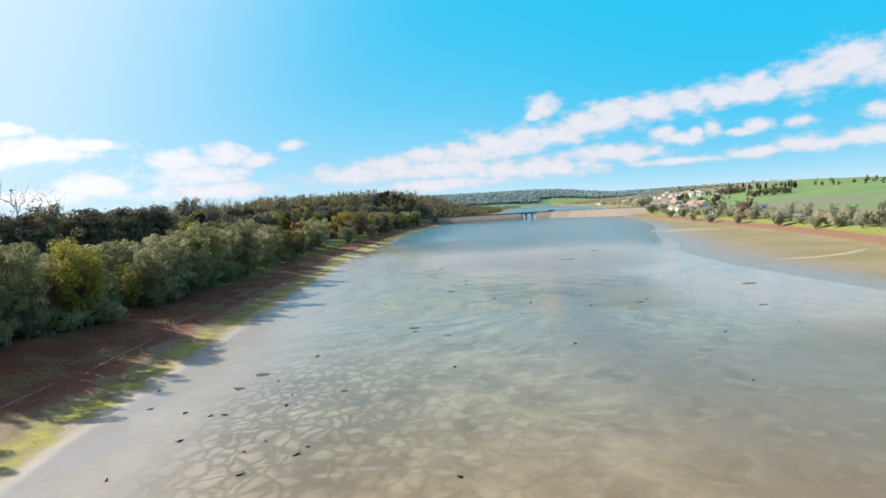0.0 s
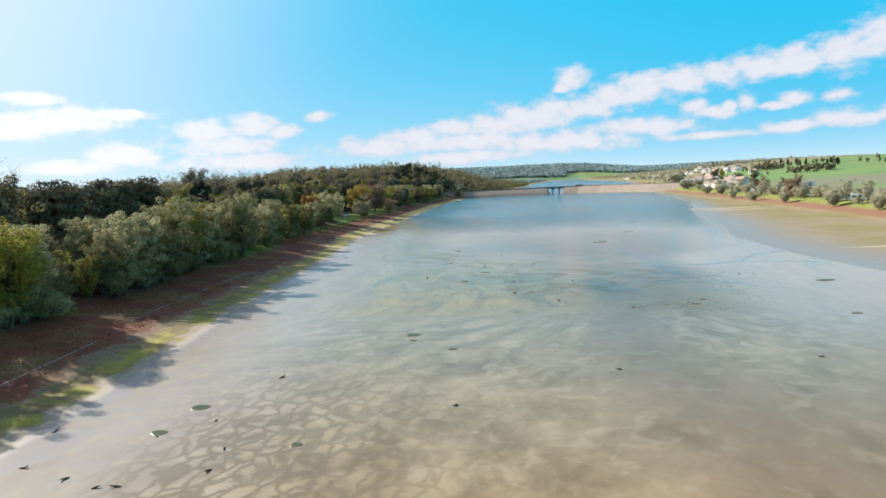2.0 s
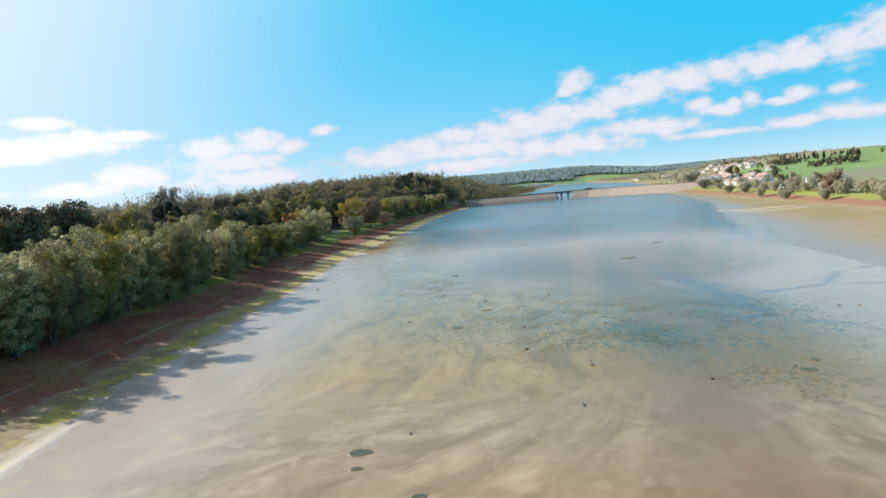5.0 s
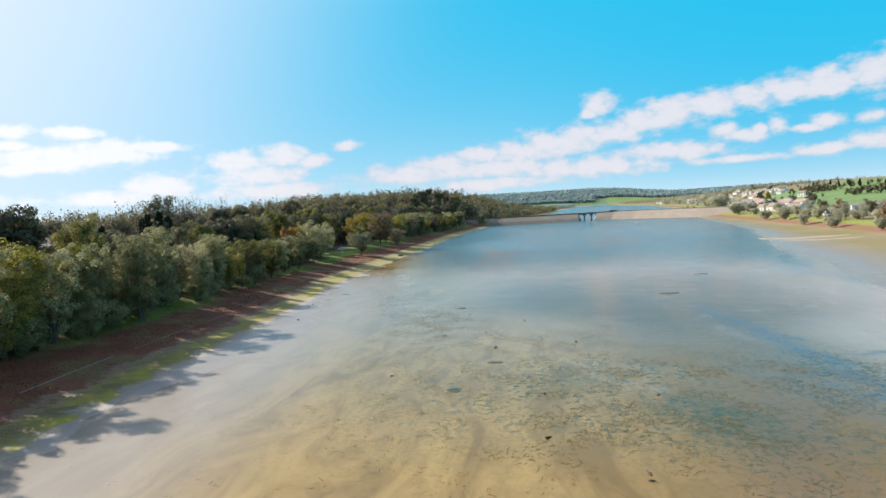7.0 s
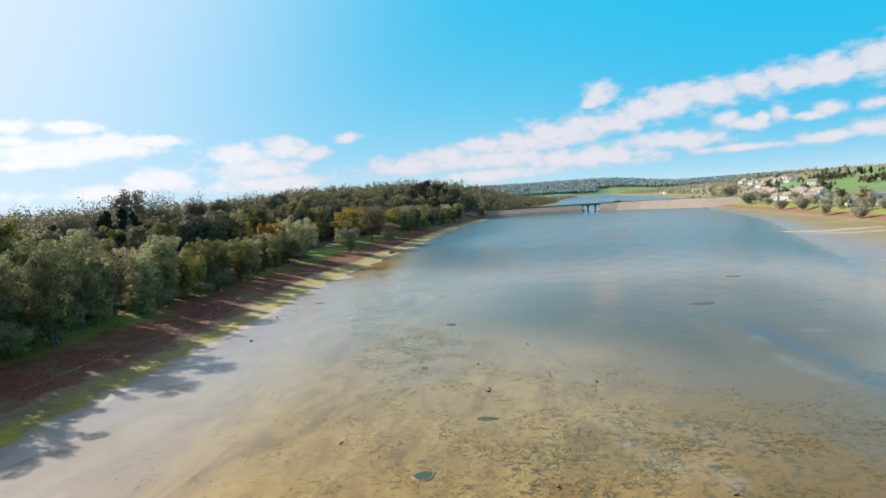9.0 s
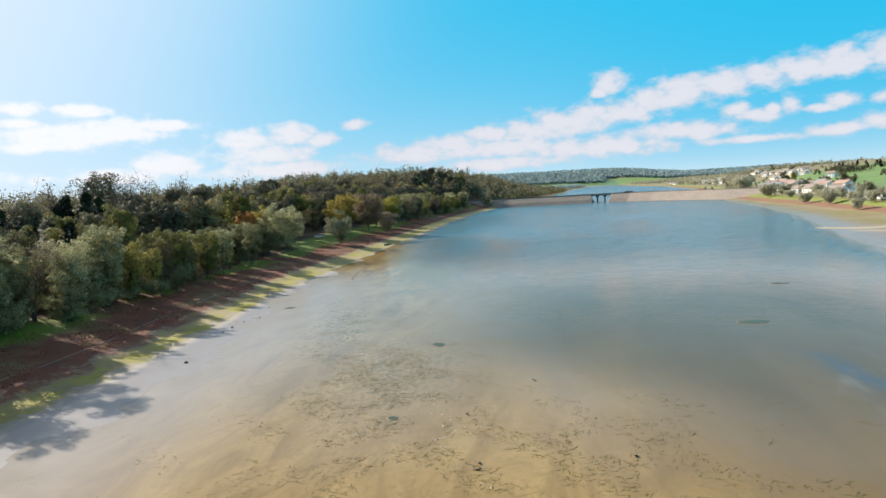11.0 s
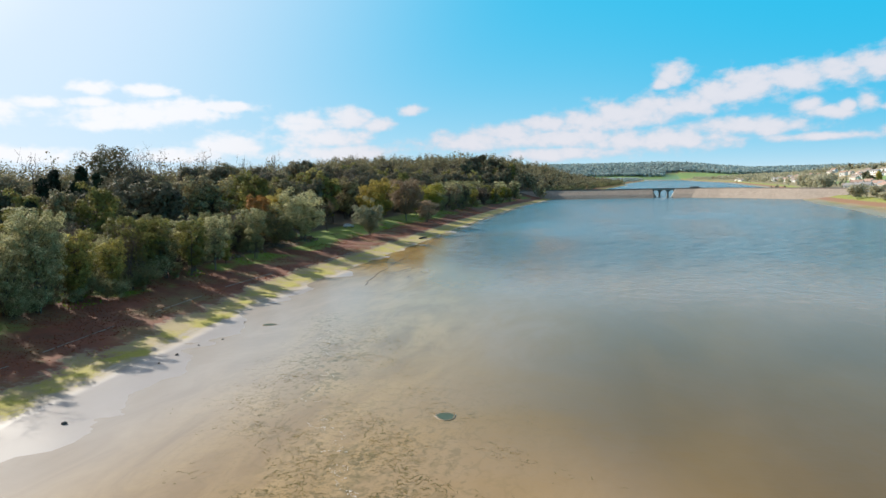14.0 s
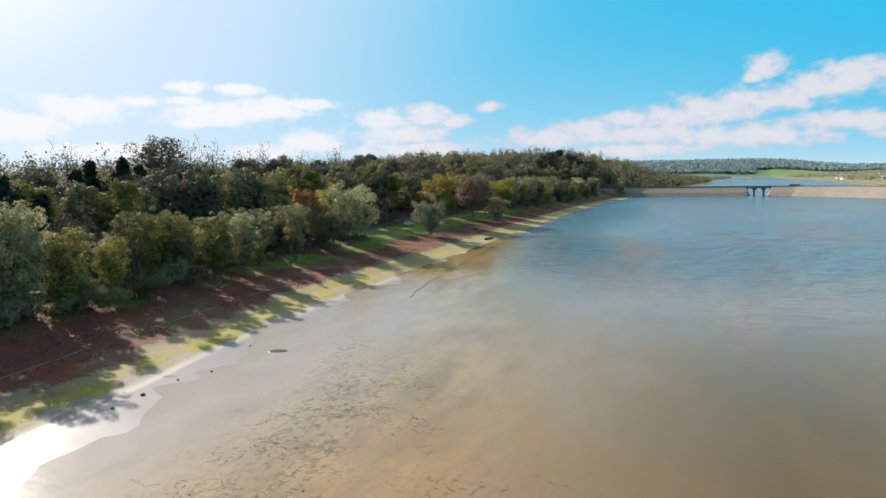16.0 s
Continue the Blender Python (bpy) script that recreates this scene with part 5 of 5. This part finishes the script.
def mobile_home():
    root = thing("mobile_home", "white mobile home parked behind the far bank", "caravan", "mobile homes behind the bank")
    part("body", mesh_object("body", *join([box(-4, 4, -1.5, 1.5, 0.5, 2.9, 0.05), box(-4.1, 4.1, -1.6, 1.6, 2.9, 3.05, 0.1)]), VAN_WHITE, False), root)
    for k in range(3):
        part("window", mesh_object("window", *box(-3.2 + 2.4 * k, -2.0 + 2.4 * k, -1.53, -1.4, 1.4, 2.3), GLASS, False), root)
    part("door", mesh_object("door", *box(2.6, 3.4, -1.53, -1.4, 0.6, 2.5), SHUTTER, False), root)
    for wx in (-1.2, 1.2):
        for wy in (-1.3, 1.3):
            part("wheel", mesh_object("wheel", *tube([(wx, wy - 0.12, 0.32), (wx, wy - 0.1, 0.32), (wx, wy + 0.1, 0.32), (wx, wy + 0.12, 0.32)], (0.02, 0.32, 0.32, 0.02), 10), RUBBER), root)
    return root


VANS = [(176, 484, 30), (177, 452, 10), (175, 505, -30), (172, 403, -10), (160, 330, 20), (172, 418, 60), (185, 560, -20), (188, 548, 5), (158, 318, -30), (180, 470, 20)]
van = mobile_home()
for x, y, a in VANS[1:]:
    copy_thing(van, pose(x, y, float(ground_height(x, y)) - 0.02, 0, 0, a))
van.matrix_basis = pose(VANS[0][0], VANS[0][1], float(ground_height(VANS[0][0], VANS[0][1])) - 0.02, 0, 0, VANS[0][2])

# ---- the west bank ----
KERB = plain("weathered_concrete", (0.26, 0.235, 0.195), 0.9, vary=0.3, grain=0.6)
rng = np.random.default_rng(61)
y = 60.0
while y < 520:
    L = rng.uniform(5, 22)
    d = 7.9 + 2.2 * (1 - float(smooth(y, 262, 322))) + rng.normal(0, 0.3)
    ys = np.arange(y, y + L, 1.5)
    line = [(float(along(LEFT_SHORE, v)) - d, v, float(ground_height(along(LEFT_SHORE, v) - d, v))) for v in ys]
    ribbon("concrete_kerb", line, 0, 0.16 + rng.uniform(0, 0.16), -0.3, 0.02 + rng.uniform(0, 0.03), KERB, "weathered concrete strip along the lake shore", "kerb")
    y += L + rng.uniform(2, 13)

# low weeds of the shore, past counting


def tufts(name, label, mat, n, d0, d1, y0, y1, high, seed, side=-1, gap=0.0):
    """Many small upright blades in a band between two distances from the shore."""
    rng = np.random.default_rng(seed)
    y = rng.uniform(y0, y1, n)
    d = rng.uniform(d0, d1, n)
    x = along(LEFT_SHORE, y) - d if side < 0 else along(RIGHT_SHORE, y) + d
    keep = rough_field(x, y, 3.1) + 0.6 * rough_field(x, y, 9.0) > gap
    x, y = x[keep], y[keep]
    z = ground_height(x, y)
    a = rng.uniform(0, math.tau, len(x))
    w = high * rng.uniform(0.5, 1.1, len(x))
    h = high * rng.uniform(0.5, 1.2, len(x))
    lean = rng.normal(0, 0.35, (2, len(x))) * h
    c, s = np.cos(a) * w, np.sin(a) * w
    v = np.stack([np.stack([x - c, y - s, z - 0.05], 1), np.stack([x + c, y + s, z - 0.05], 1),
                  np.stack([x + c * 0.7 + lean[0], y + s * 0.7 + lean[1], z + h], 1), np.stack([x - c * 0.6 + lean[0], y - s * 0.6 + lean[1], z + h * 0.8], 1)], 1)
    return tagged(mesh_object(name, v.reshape(-1, 3), np.arange(len(x) * 4).reshape(-1, 4), mat, False), label, "weeds", kind="stuff")


WEED_RED = foliage("red_weed", (0.08, 0.03, 0.018), (0.21, 0.062, 0.03), (0.32, 0.13, 0.06), 0.3)
WEED_LIME = foliage("lime_weed", (0.20, 0.19, 0.02), (0.40, 0.37, 0.05), (0.50, 0.46, 0.12), 0.3)
WEED_GREEN = foliage("green_grass", (0.09, 0.15, 0.012), (0.19, 0.29, 0.028), (0.28, 0.38, 0.06), 0.3)
tufts("red_weeds", "low dark red weeds on the drained shore", WEED_RED, 36000, 7.5, 22, 30, 560, 0.11, 1, gap=-0.35)
tufts("lime_weeds", "low yellow-green weeds along the water's edge", WEED_LIME, 16000, 0.6, 6.0, 30, 560, 0.07, 2, gap=0.2)
tufts("grass", "bright green grass under the bank's trees", WEED_GREEN, 14000, 19.5, 28, 165, 620, 0.18, 3, gap=0.35)
tufts("far_bank_grass", "yellow-green grass along the far bank", WEED_LIME, 7000, 12, 22, 220, 720, 0.2, 4, side=1, gap=0.0)
tufts("thicket", "dark brown brambles at the foot of the wood", LEAF["brown"], 12000, 24, 48, 40, 340, 0.55, 5, gap=-0.1)

# ---- small things on the mud ----
POOL, N = material("pool_water")
pos = N.add("ShaderNodeTexCoord").outputs["Object"]
finish(N, Base_Color=N.mix(N.noise(1.5, 4.0, pos), (0.04, 0.065, 0.045), (0.09, 0.115, 0.07)), Roughness=0.3, IOR=1.33, Specular_IOR_Level=0.15)
RIM = plain("pool_mud", (0.20, 0.145, 0.075), 0.4, vary=0.2, grain=2.0)


def puddle(x, y, rx, ry, turn, seed):
    rng = np.random.default_rng(seed)
    n = 28
    a = np.arange(n) / n * math.tau
    wob = 1 + 0.10 * np.sin(2 * a + rng.uniform(0, 6)) + 0.08 * np.sin(3 * a + rng.uniform(0, 6)) + 0.04 * np.sin(7 * a + rng.uniform(0, 6))
    root = thing("mud_pool", "small dark water hole in the shallow mud", "pool", "water holes in the mud")
    inner = np.column_stack([rx * wob * np.cos(a), ry * wob * np.sin(a), np.full(n, 0.035)])
    outer = np.column_stack([(rx * wob + 0.22) * np.cos(a), (ry * wob + 0.22) * np.sin(a), np.full(n, -0.02)])
    mid = np.column_stack([(rx * wob + 0.12) * np.cos(a), (ry * wob + 0.12) * np.sin(a), np.full(n, 0.06)])
    idx = np.arange(n)
    nx = np.roll(idx, -1)
    hub = np.concatenate([inner, [(0, 0, 0.034)]])
    fan = np.stack([idx, nx, np.full(n, n)], 1)
    part("water_surface", mesh_object("water_surface", hub, fan, POOL), root, "dark teal still water")
    ring = np.concatenate([inner, mid, outer])
    f = np.concatenate([np.stack([idx, nx, nx + n, idx + n], 1), np.stack([idx + n, nx + n, nx + 2 * n, idx + 2 * n], 1)])
    part("rim", mesh_object("rim", ring, f, RIM), root)
    root.matrix_basis = pose(x, y, 0.0, 0, 0, turn)
    return root


for k, row in enumerate([(-29.3, 75.5, 0.8, 0.6, 20), (-30, 69.3, 0.6, 0.45, 0), (-12.4, 102.9, 0.8, 0.65, 10), (-12, 99.8, 0.35, 0.25, 0), (-6.4, 95, 0.5, 0.25, 15), (-8.1, 148.3, 0.75, 0.7, 0),
                         (-4.2, 160.8, 0.9, 0.4, 5), (-13.6, 207.8, 0.8, 0.75, 0), (29.6, 217.8, 1.9, 1.0, 10), (-16.8, 66.5, 0.35, 0.3, 0), (56.8, 136.2, 1.6, 0.7, 5), (48, 109, 0.6, 0.35, 0),
                         (29.4, 118.7, 0.7, 0.5, 0), (31.5, 122, 0.45, 0.35, 0), (-47.4, 239, 1.0, 0.5, 20), (-13.5, 180, 0.4, 0.35, 0), (44.2, 250.7, 1.5, 0.6, 0)]):
    puddle(*row, k)

STONE_DARK = plain("dark_stone", (0.10, 0.09, 0.08), 0.85, vary=0.3, grain=4)


def lump(name, label, category, group, x, y, z, rx, ry, rz, seed, mat):
    """A rounded stone or clod."""
    rng = np.random.default_rng(seed)
    bm = bmesh.new()
    bmesh.ops.create_icosphere(bm, subdivisions=2, radius=1.0)
    for v in bm.verts:
        k = 1 + 0.18 * noise.noise(v.co * 1.7 + Vector((seed, 0, 0)))
        v.co = Vector((v.co.x * rx * k, v.co.y * ry * k, v.co.z * rz * k))
    me = bpy.data.meshes.new(name)
    bm.to_mesh(me)
    bm.free()
    me.materials.append(mat)
    ob = tagged(new(name, me), label, category, group)
    ob.matrix_basis = pose(x, y, z + rz * 0.45, 0, 0, float(rng.uniform(0, 360)))
    return ob


for k, (x, y, r) in enumerate([(-49.3, 229.9, 0.30), (-50.6, 226.5, 0.28), (-50.4, 221.8, 0.45), (-50, 218, 0.3), (-45.8, 200, 0.45), (-52, 240, 0.25)]):
    lump("stone", "dark stone lying on the pale shore mud", "stone", "stones on the shore", x, y, float(ground_height(x, y)), r * 0.55, r * 0.45, r * 0.35, k + 3, STONE_DARK)

log = thing("drift_log", "dark waterlogged log lying on the sand", "log")
part("stem", mesh_object("stem", *tube([(-2.6, 0, 0.3), (-2.5, 0, 0.3), (-0.8, 0.15, 0.34), (1.2, 0.0, 0.3), (2.4, -0.2, 0.26), (2.5, -0.2, 0.26)], (0.03, 0.34, 0.32, 0.28, 0.2, 0.03), 9), BARK), log)
part("stub", mesh_object("stub", *tube([(0.4, 0.1, 0.4), (0.8, 0.5, 0.8), (1.0, 0.7, 1.0)], (0.13, 0.09, 0.03), 6), BARK), log)
log.matrix_basis = pose(-60.5, 374, float(ground_height(-60.5, 374)), 0, 0, 75)

TWIG = plain("wet_twig", (0.06, 0.05, 0.03), 0.7, vary=0.3, grain=5)
rng = np.random.default_rng(5)
for k in range(46):
    x, y = rng.uniform(-34, 52), rng.uniform(32, 200)
    if k < 16:
        x, y = rng.normal(-24, 8), rng.normal(66, 14)
    L = rng.uniform(0.15, 0.45)
    b = rng.normal(0, 0.25, 2) * L
    twig = thing("twig", "dark wet twig sticking out of the shallow water", "twig", "twigs in the shallows")
    part("stick", mesh_object("stick", *tube([(-L, 0, 0.0), (-L * 0.3, b[0] * 0.5, 0.06), (L * 0.4, b[0], 0.10), (L, b[1], 0.16)], (0.07, 0.08, 0.06, 0.02), 5), TWIG), twig)
    if k % 2:
        part("fork", mesh_object("fork", *tube([(0.1 * L, b[0] * 0.8, 0.08), (0.4 * L, b[0] + 0.35 * L, 0.14), (0.55 * L, b[0] + 0.6 * L, 0.2)], (0.05, 0.035, 0.015), 4), TWIG), twig)
    twig.matrix_basis = pose(float(x), float(y), 0.0, 0, 0, float(rng.uniform(0, 360)))

rng = np.random.default_rng(15)
q = np.concatenate([rng.normal((3, 147), (17, 14), (10500, 2)), rng.normal((-3, 172), (13, 8), (3800, 2)), rng.normal((33, 150), (6, 9), (2600, 2)), rng.normal((-17, 193), (6, 11), (4200, 2)), rng.normal((-30, 222), (3.5, 10), (1800, 2)),
                    rng.normal((14, 153), (4, 4), (900, 2)), rng.normal((19, 134), (4, 5), (900, 2)), rng.normal((6, 137), (4, 4), (700, 2)), rng.normal((26, 116), (5, 5), (900, 2))])
q = q[rough_field(q[:, 0], q[:, 1], 2.3) + 0.5 * rough_field(q[:, 0], q[:, 1], 6.5) > 0.0]
n = len(q)
head = rng.uniform(0, math.tau, n)
step = rng.uniform(0.04, 0.18, n) * rng.choice([1.0, 2.2], n, p=[0.85, 0.15])
width = rng.uniform(0.009, 0.024, n)
line = [q]
for k in range(4):
    head = head + rng.normal(0, 0.75, n)
    line.append(line[-1] + np.column_stack([np.cos(head), np.sin(head)]) * step[:, None])
line = np.stack(line, 1)
side = np.gradient(line, axis=1)
side = np.stack([-side[..., 1], side[..., 0]], -1)
side /= np.linalg.norm(side, axis=2)[..., None] + 1e-9
taper = np.array([0.3, 1.0, 1.1, 0.8, 0.2])[None, :, None] * width[:, None, None]
z = np.full((n, 5, 1), 0.012)
strip = np.stack([np.concatenate([line + side * taper, z], 2), np.concatenate([line - side * taper, z + 0.004], 2)], 2)
idx = np.arange(n * 10).reshape(n, 5, 2)
weed_faces = np.stack([idx[:, :-1, 0], idx[:, :-1, 1], idx[:, 1:, 1], idx[:, 1:, 0]], -1).reshape(-1, 4)
WEED_WATER = foliage("water_weed", (0.075, 0.07, 0.022), (0.15, 0.125, 0.042), (0.22, 0.17, 0.06), 0.1)
tagged(mesh_object("water_weed", strip.reshape(-1, 3), weed_faces, WEED_WATER, False), "dark green weed lying on the shallow water", "water weed", kind="stuff")

# a thin line of dried foam where the mud flat drops off
FOAM_LINE = [(-37.7, 238), (-33, 226), (-26.7, 210.5), (-21.2, 200.6), (-18.1, 195.6), (-15.5, 189.7), (-10, 183), (-7, 172), (2, 156), (9, 146)]
rng = np.random.default_rng(23)
fp = np.array(FOAM_LINE, float)
t = rng.uniform(0, len(fp) - 1, 900)
t = t[np.sin(t * 5.0) + np.sin(t * 13.0 + 1) > -0.3]
fx = np.interp(t, np.arange(len(fp)), fp[:, 0]) + 0.8 * np.sin(t * 9.0) + 0.6 * np.sin(t * 31) + rng.normal(0, 0.09, len(t))
fy = np.interp(t, np.arange(len(fp)), fp[:, 1]) + 0.8 * np.cos(t * 11.0) + 0.4 * np.cos(t * 27) + rng.normal(0, 0.09, len(t))
c = np.column_stack([fx, fy, np.full(len(t), 0.02)])
a = rng.uniform(0, math.tau, len(t))
u = np.column_stack([np.cos(a), np.sin(a), np.zeros(len(t))]) * rng.uniform(0.03, 0.10, (len(t), 1))
w = np.column_stack([-u[:, 1], u[:, 0], np.zeros(len(t))]) * 0.5
v = np.stack([c - u, c + w, c + u, c - w + (0, 0, 0.01)], 1).reshape(-1, 3)
tagged(mesh_object("foam_line", v, np.arange(len(v)).reshape(-1, 4), plain("dry_foam", (0.55, 0.50, 0.42), 0.8, vary=0.1), False), "thin line of pale dried foam on the shallow water", "foam", kind="stuff")

WRACK = plain("dark_driftweed", (0.075, 0.06, 0.045), 0.9, vary=0.3, grain=2.0)
wrack = [(-45.9, 274.9), (-47.9, 284.8), (-49.8, 302.5), (-51.7, 324.0), (-53.5, 348.7), (-55.4, 379.7)]
for k in range(len(wrack) - 1):
    (x0, y0), (x1, y1) = wrack[k], wrack[k + 1]
    t = np.linspace(0.02, 0.97 - 0.1 * (k % 2), 14)
    lx, ly = x0 + (x1 - x0) * t + 0.25 * np.sin(t * 9 + k), y0 + (y1 - y0) * t
    tagged(ribbon("wrack_line", [(float(a), float(b), max(0.0, float(ground_height(a, b)))) for a, b in zip(lx, ly)], 0, 0.17, -0.05, 0.04, WRACK, "thin dark line of driftweed along the water's edge", "driftweed"), kind="stuff")

# behind the belt: a white house, and a picnic table and a car on the grass
cottage = house(WALLS[0], ROOFS[2], 9, 7, 4.8, 7.0, "white house half hidden behind the lakeside trees", False)
cottage.name = "lake_house"
cottage["group"] = ""
cottage.matrix_basis = pose(-112, 331, float(ground_height(-112, 331)) + 0.2, 0, 0, 60)
WOOD = plain("grey_wood", (0.20, 0.16, 0.11), 0.85, vary=0.3, grain=5)
table = thing("picnic_table", "grey wooden picnic table with benches on the grass", "table")
part("tabletop", mesh_object("tabletop", *box(-0.9, 0.9, -0.38, 0.38, 0.70, 0.76), WOOD, False), table)
for s in (-1, 1):
    part("bench", mesh_object("bench", *box(-0.9, 0.9, s * 0.75 - 0.14, s * 0.75 + 0.14, 0.42, 0.47), WOOD, False), table)
    part("leg", mesh_object("leg", *join([box(s * 0.7 - 0.05, s * 0.7 + 0.05, -0.8, 0.8, 0.36, 0.42), box(s * 0.7 - 0.05, s * 0.7 + 0.05, -0.6, -0.5, 0, 0.7), box(s * 0.7 - 0.05, s * 0.7 + 0.05, 0.5, 0.6, 0, 0.7)]), WOOD, False), table)
copy_thing(table, pose(-76.3, 359, float(ground_height(-76.3, 359)), 0, 0, 20))
table.matrix_basis = pose(-77.6, 353, float(ground_height(-77.6, 353)), 0, 0, 35)
PAINT = plain("silver_paint", (0.55, 0.56, 0.57), 0.3, 0.4, vary=0.05)
car = thing("car", "small silver car parked on the grassy bank", "car")
bm = bmesh.new()
prof = [(-2.0, 0.45), (-2.05, 0.8), (-1.75, 0.95), (-1.25, 1.42), (0.35, 1.46), (1.0, 0.98), (1.9, 0.85), (2.05, 0.6), (2.0, 0.4)]
left = [bm.verts.new((x, -0.82 if z < 1.1 else -0.66, z)) for x, z in prof]
right = [bm.verts.new((x, 0.82 if z < 1.1 else 0.66, z)) for x, z in prof]
bm.faces.new(left)
bm.faces.new(right[::-1])
for i in range(len(prof)):
    j = (i + 1) % len(prof)
    bm.faces.new((left[j], left[i], right[i], right[j]))
bmesh.ops.recalc_face_normals(bm, faces=bm.faces)
bmesh.ops.bevel(bm, geom=bm.edges[:], offset=0.06, segments=2, affect="EDGES")
me = bpy.data.meshes.new("body")
bm.to_mesh(me)
bm.free()
me.materials.append(PAINT)
part("body", new("body", me), car)
for s in (-1, 1):
    part("side_window", mesh_object("side_window", *box(-1.15, 0.55, s * 0.74 - 0.03, s * 0.74 + 0.03, 1.02, 1.36, 0.02), GLASS, False), car)
    for wx in (-1.25, 1.3):
        wheel = part("wheel", mesh_object("wheel", *tube([(wx, s * 0.76 - 0.1, 0.31), (wx, s * 0.76 - 0.09, 0.31), (wx, s * 0.76 + 0.09, 0.31), (wx, s * 0.76 + 0.1, 0.31)], (0.02, 0.31, 0.31, 0.02), 14), RUBBER), car)
        part("rim", mesh_object("rim", *tube([(wx, s * 0.86 - 0.02, 0.31), (wx, s * 0.86 - 0.01, 0.31), (wx, s * 0.86 + 0.01, 0.31), (wx, s * 0.86 + 0.02, 0.31)], (0.01, 0.19, 0.19, 0.01), 12), PAINT), wheel, "silver wheel rim")
car.matrix_basis = pose(-91, 380, float(ground_height(-91, 380)) + 0.0, 0, 0, 40)


# bars of pale mud and sand that rise out of the shallows
BAR, N = material("bar_sand")
pos = N.add("ShaderNodeTexCoord").outputs["Object"]
a, b = N.noise(0.8, 5.0, pos), N.noise(0.12, 3.0, pos)
finish(N, Base_Color=N.mix(N.math("MULTIPLY", N.math("ADD", a, b), 0.5), (0.34, 0.27, 0.17), (0.56, 0.47, 0.33)), Roughness=0.7, Normal=bumped(N, a, 0.3, 0.04))


def sand_bar(name, line, wide, high, label):
    """A low lens-shaped bar along a line, with an uneven edge."""
    p = fine_line(line, 1.5)
    n = len(p)
    d = np.gradient(p, axis=0)
    d /= np.linalg.norm(d, axis=1)[:, None]
    nrm = np.column_stack([d[:, 1], -d[:, 0]])
    t = np.linspace(0, 1, n)
    half = wide * np.sqrt(np.clip(1 - (2 * t - 1) ** 2, 0, 1)) * (1 + 0.35 * rough_field(p[:, 0], p[:, 1], 3.0)) + 0.05
    rows = []
    for o, z in ((-1, -0.05), (-0.7, 0.6), (0, 1.0), (0.6, 0.7), (1, -0.05)):
        rows.append(np.column_stack([p + nrm * (half * o)[:, None], np.full(n, z * high) if z > 0 else np.full(n, -0.06)]))
    ring = np.stack(rows, 1)
    ring[:, :, 2] += 0.02
    idx = np.arange(n * 5).reshape(n, 5)
    f = np.stack([idx[:-1, :-1], idx[:-1, 1:], idx[1:, 1:], idx[1:, :-1]], -1).reshape(-1, 4)
    ring[:, :, 2] += np.maximum(0.0, ground_height(ring[:, :, 0], ring[:, :, 1]))
    return tagged(mesh_object(name, ring.reshape(-1, 3), f, BAR), label, "sand bar", kind="structure")


sand_bar("sand_bar_east", [(99.3, 374.5), (110.4, 362.2), (123.8, 365.3), (134.5, 368.3)], 4.5, 0.10, "pale sand bar on the east mud flat")
sand_bar("sand_bar_flat", [(102.2, 354), (112.4, 346.9), (123, 347.9), (132, 352)], 2.6, 0.07, "pale sand bar on the east mud flat")
sand_bar("sand_bar_track", [(80.9, 179.4), (93.4, 179.4), (104.8, 185.2), (118.2, 197.1)], 1.6, 0.12, "long pale strip of dry sand on the mud")
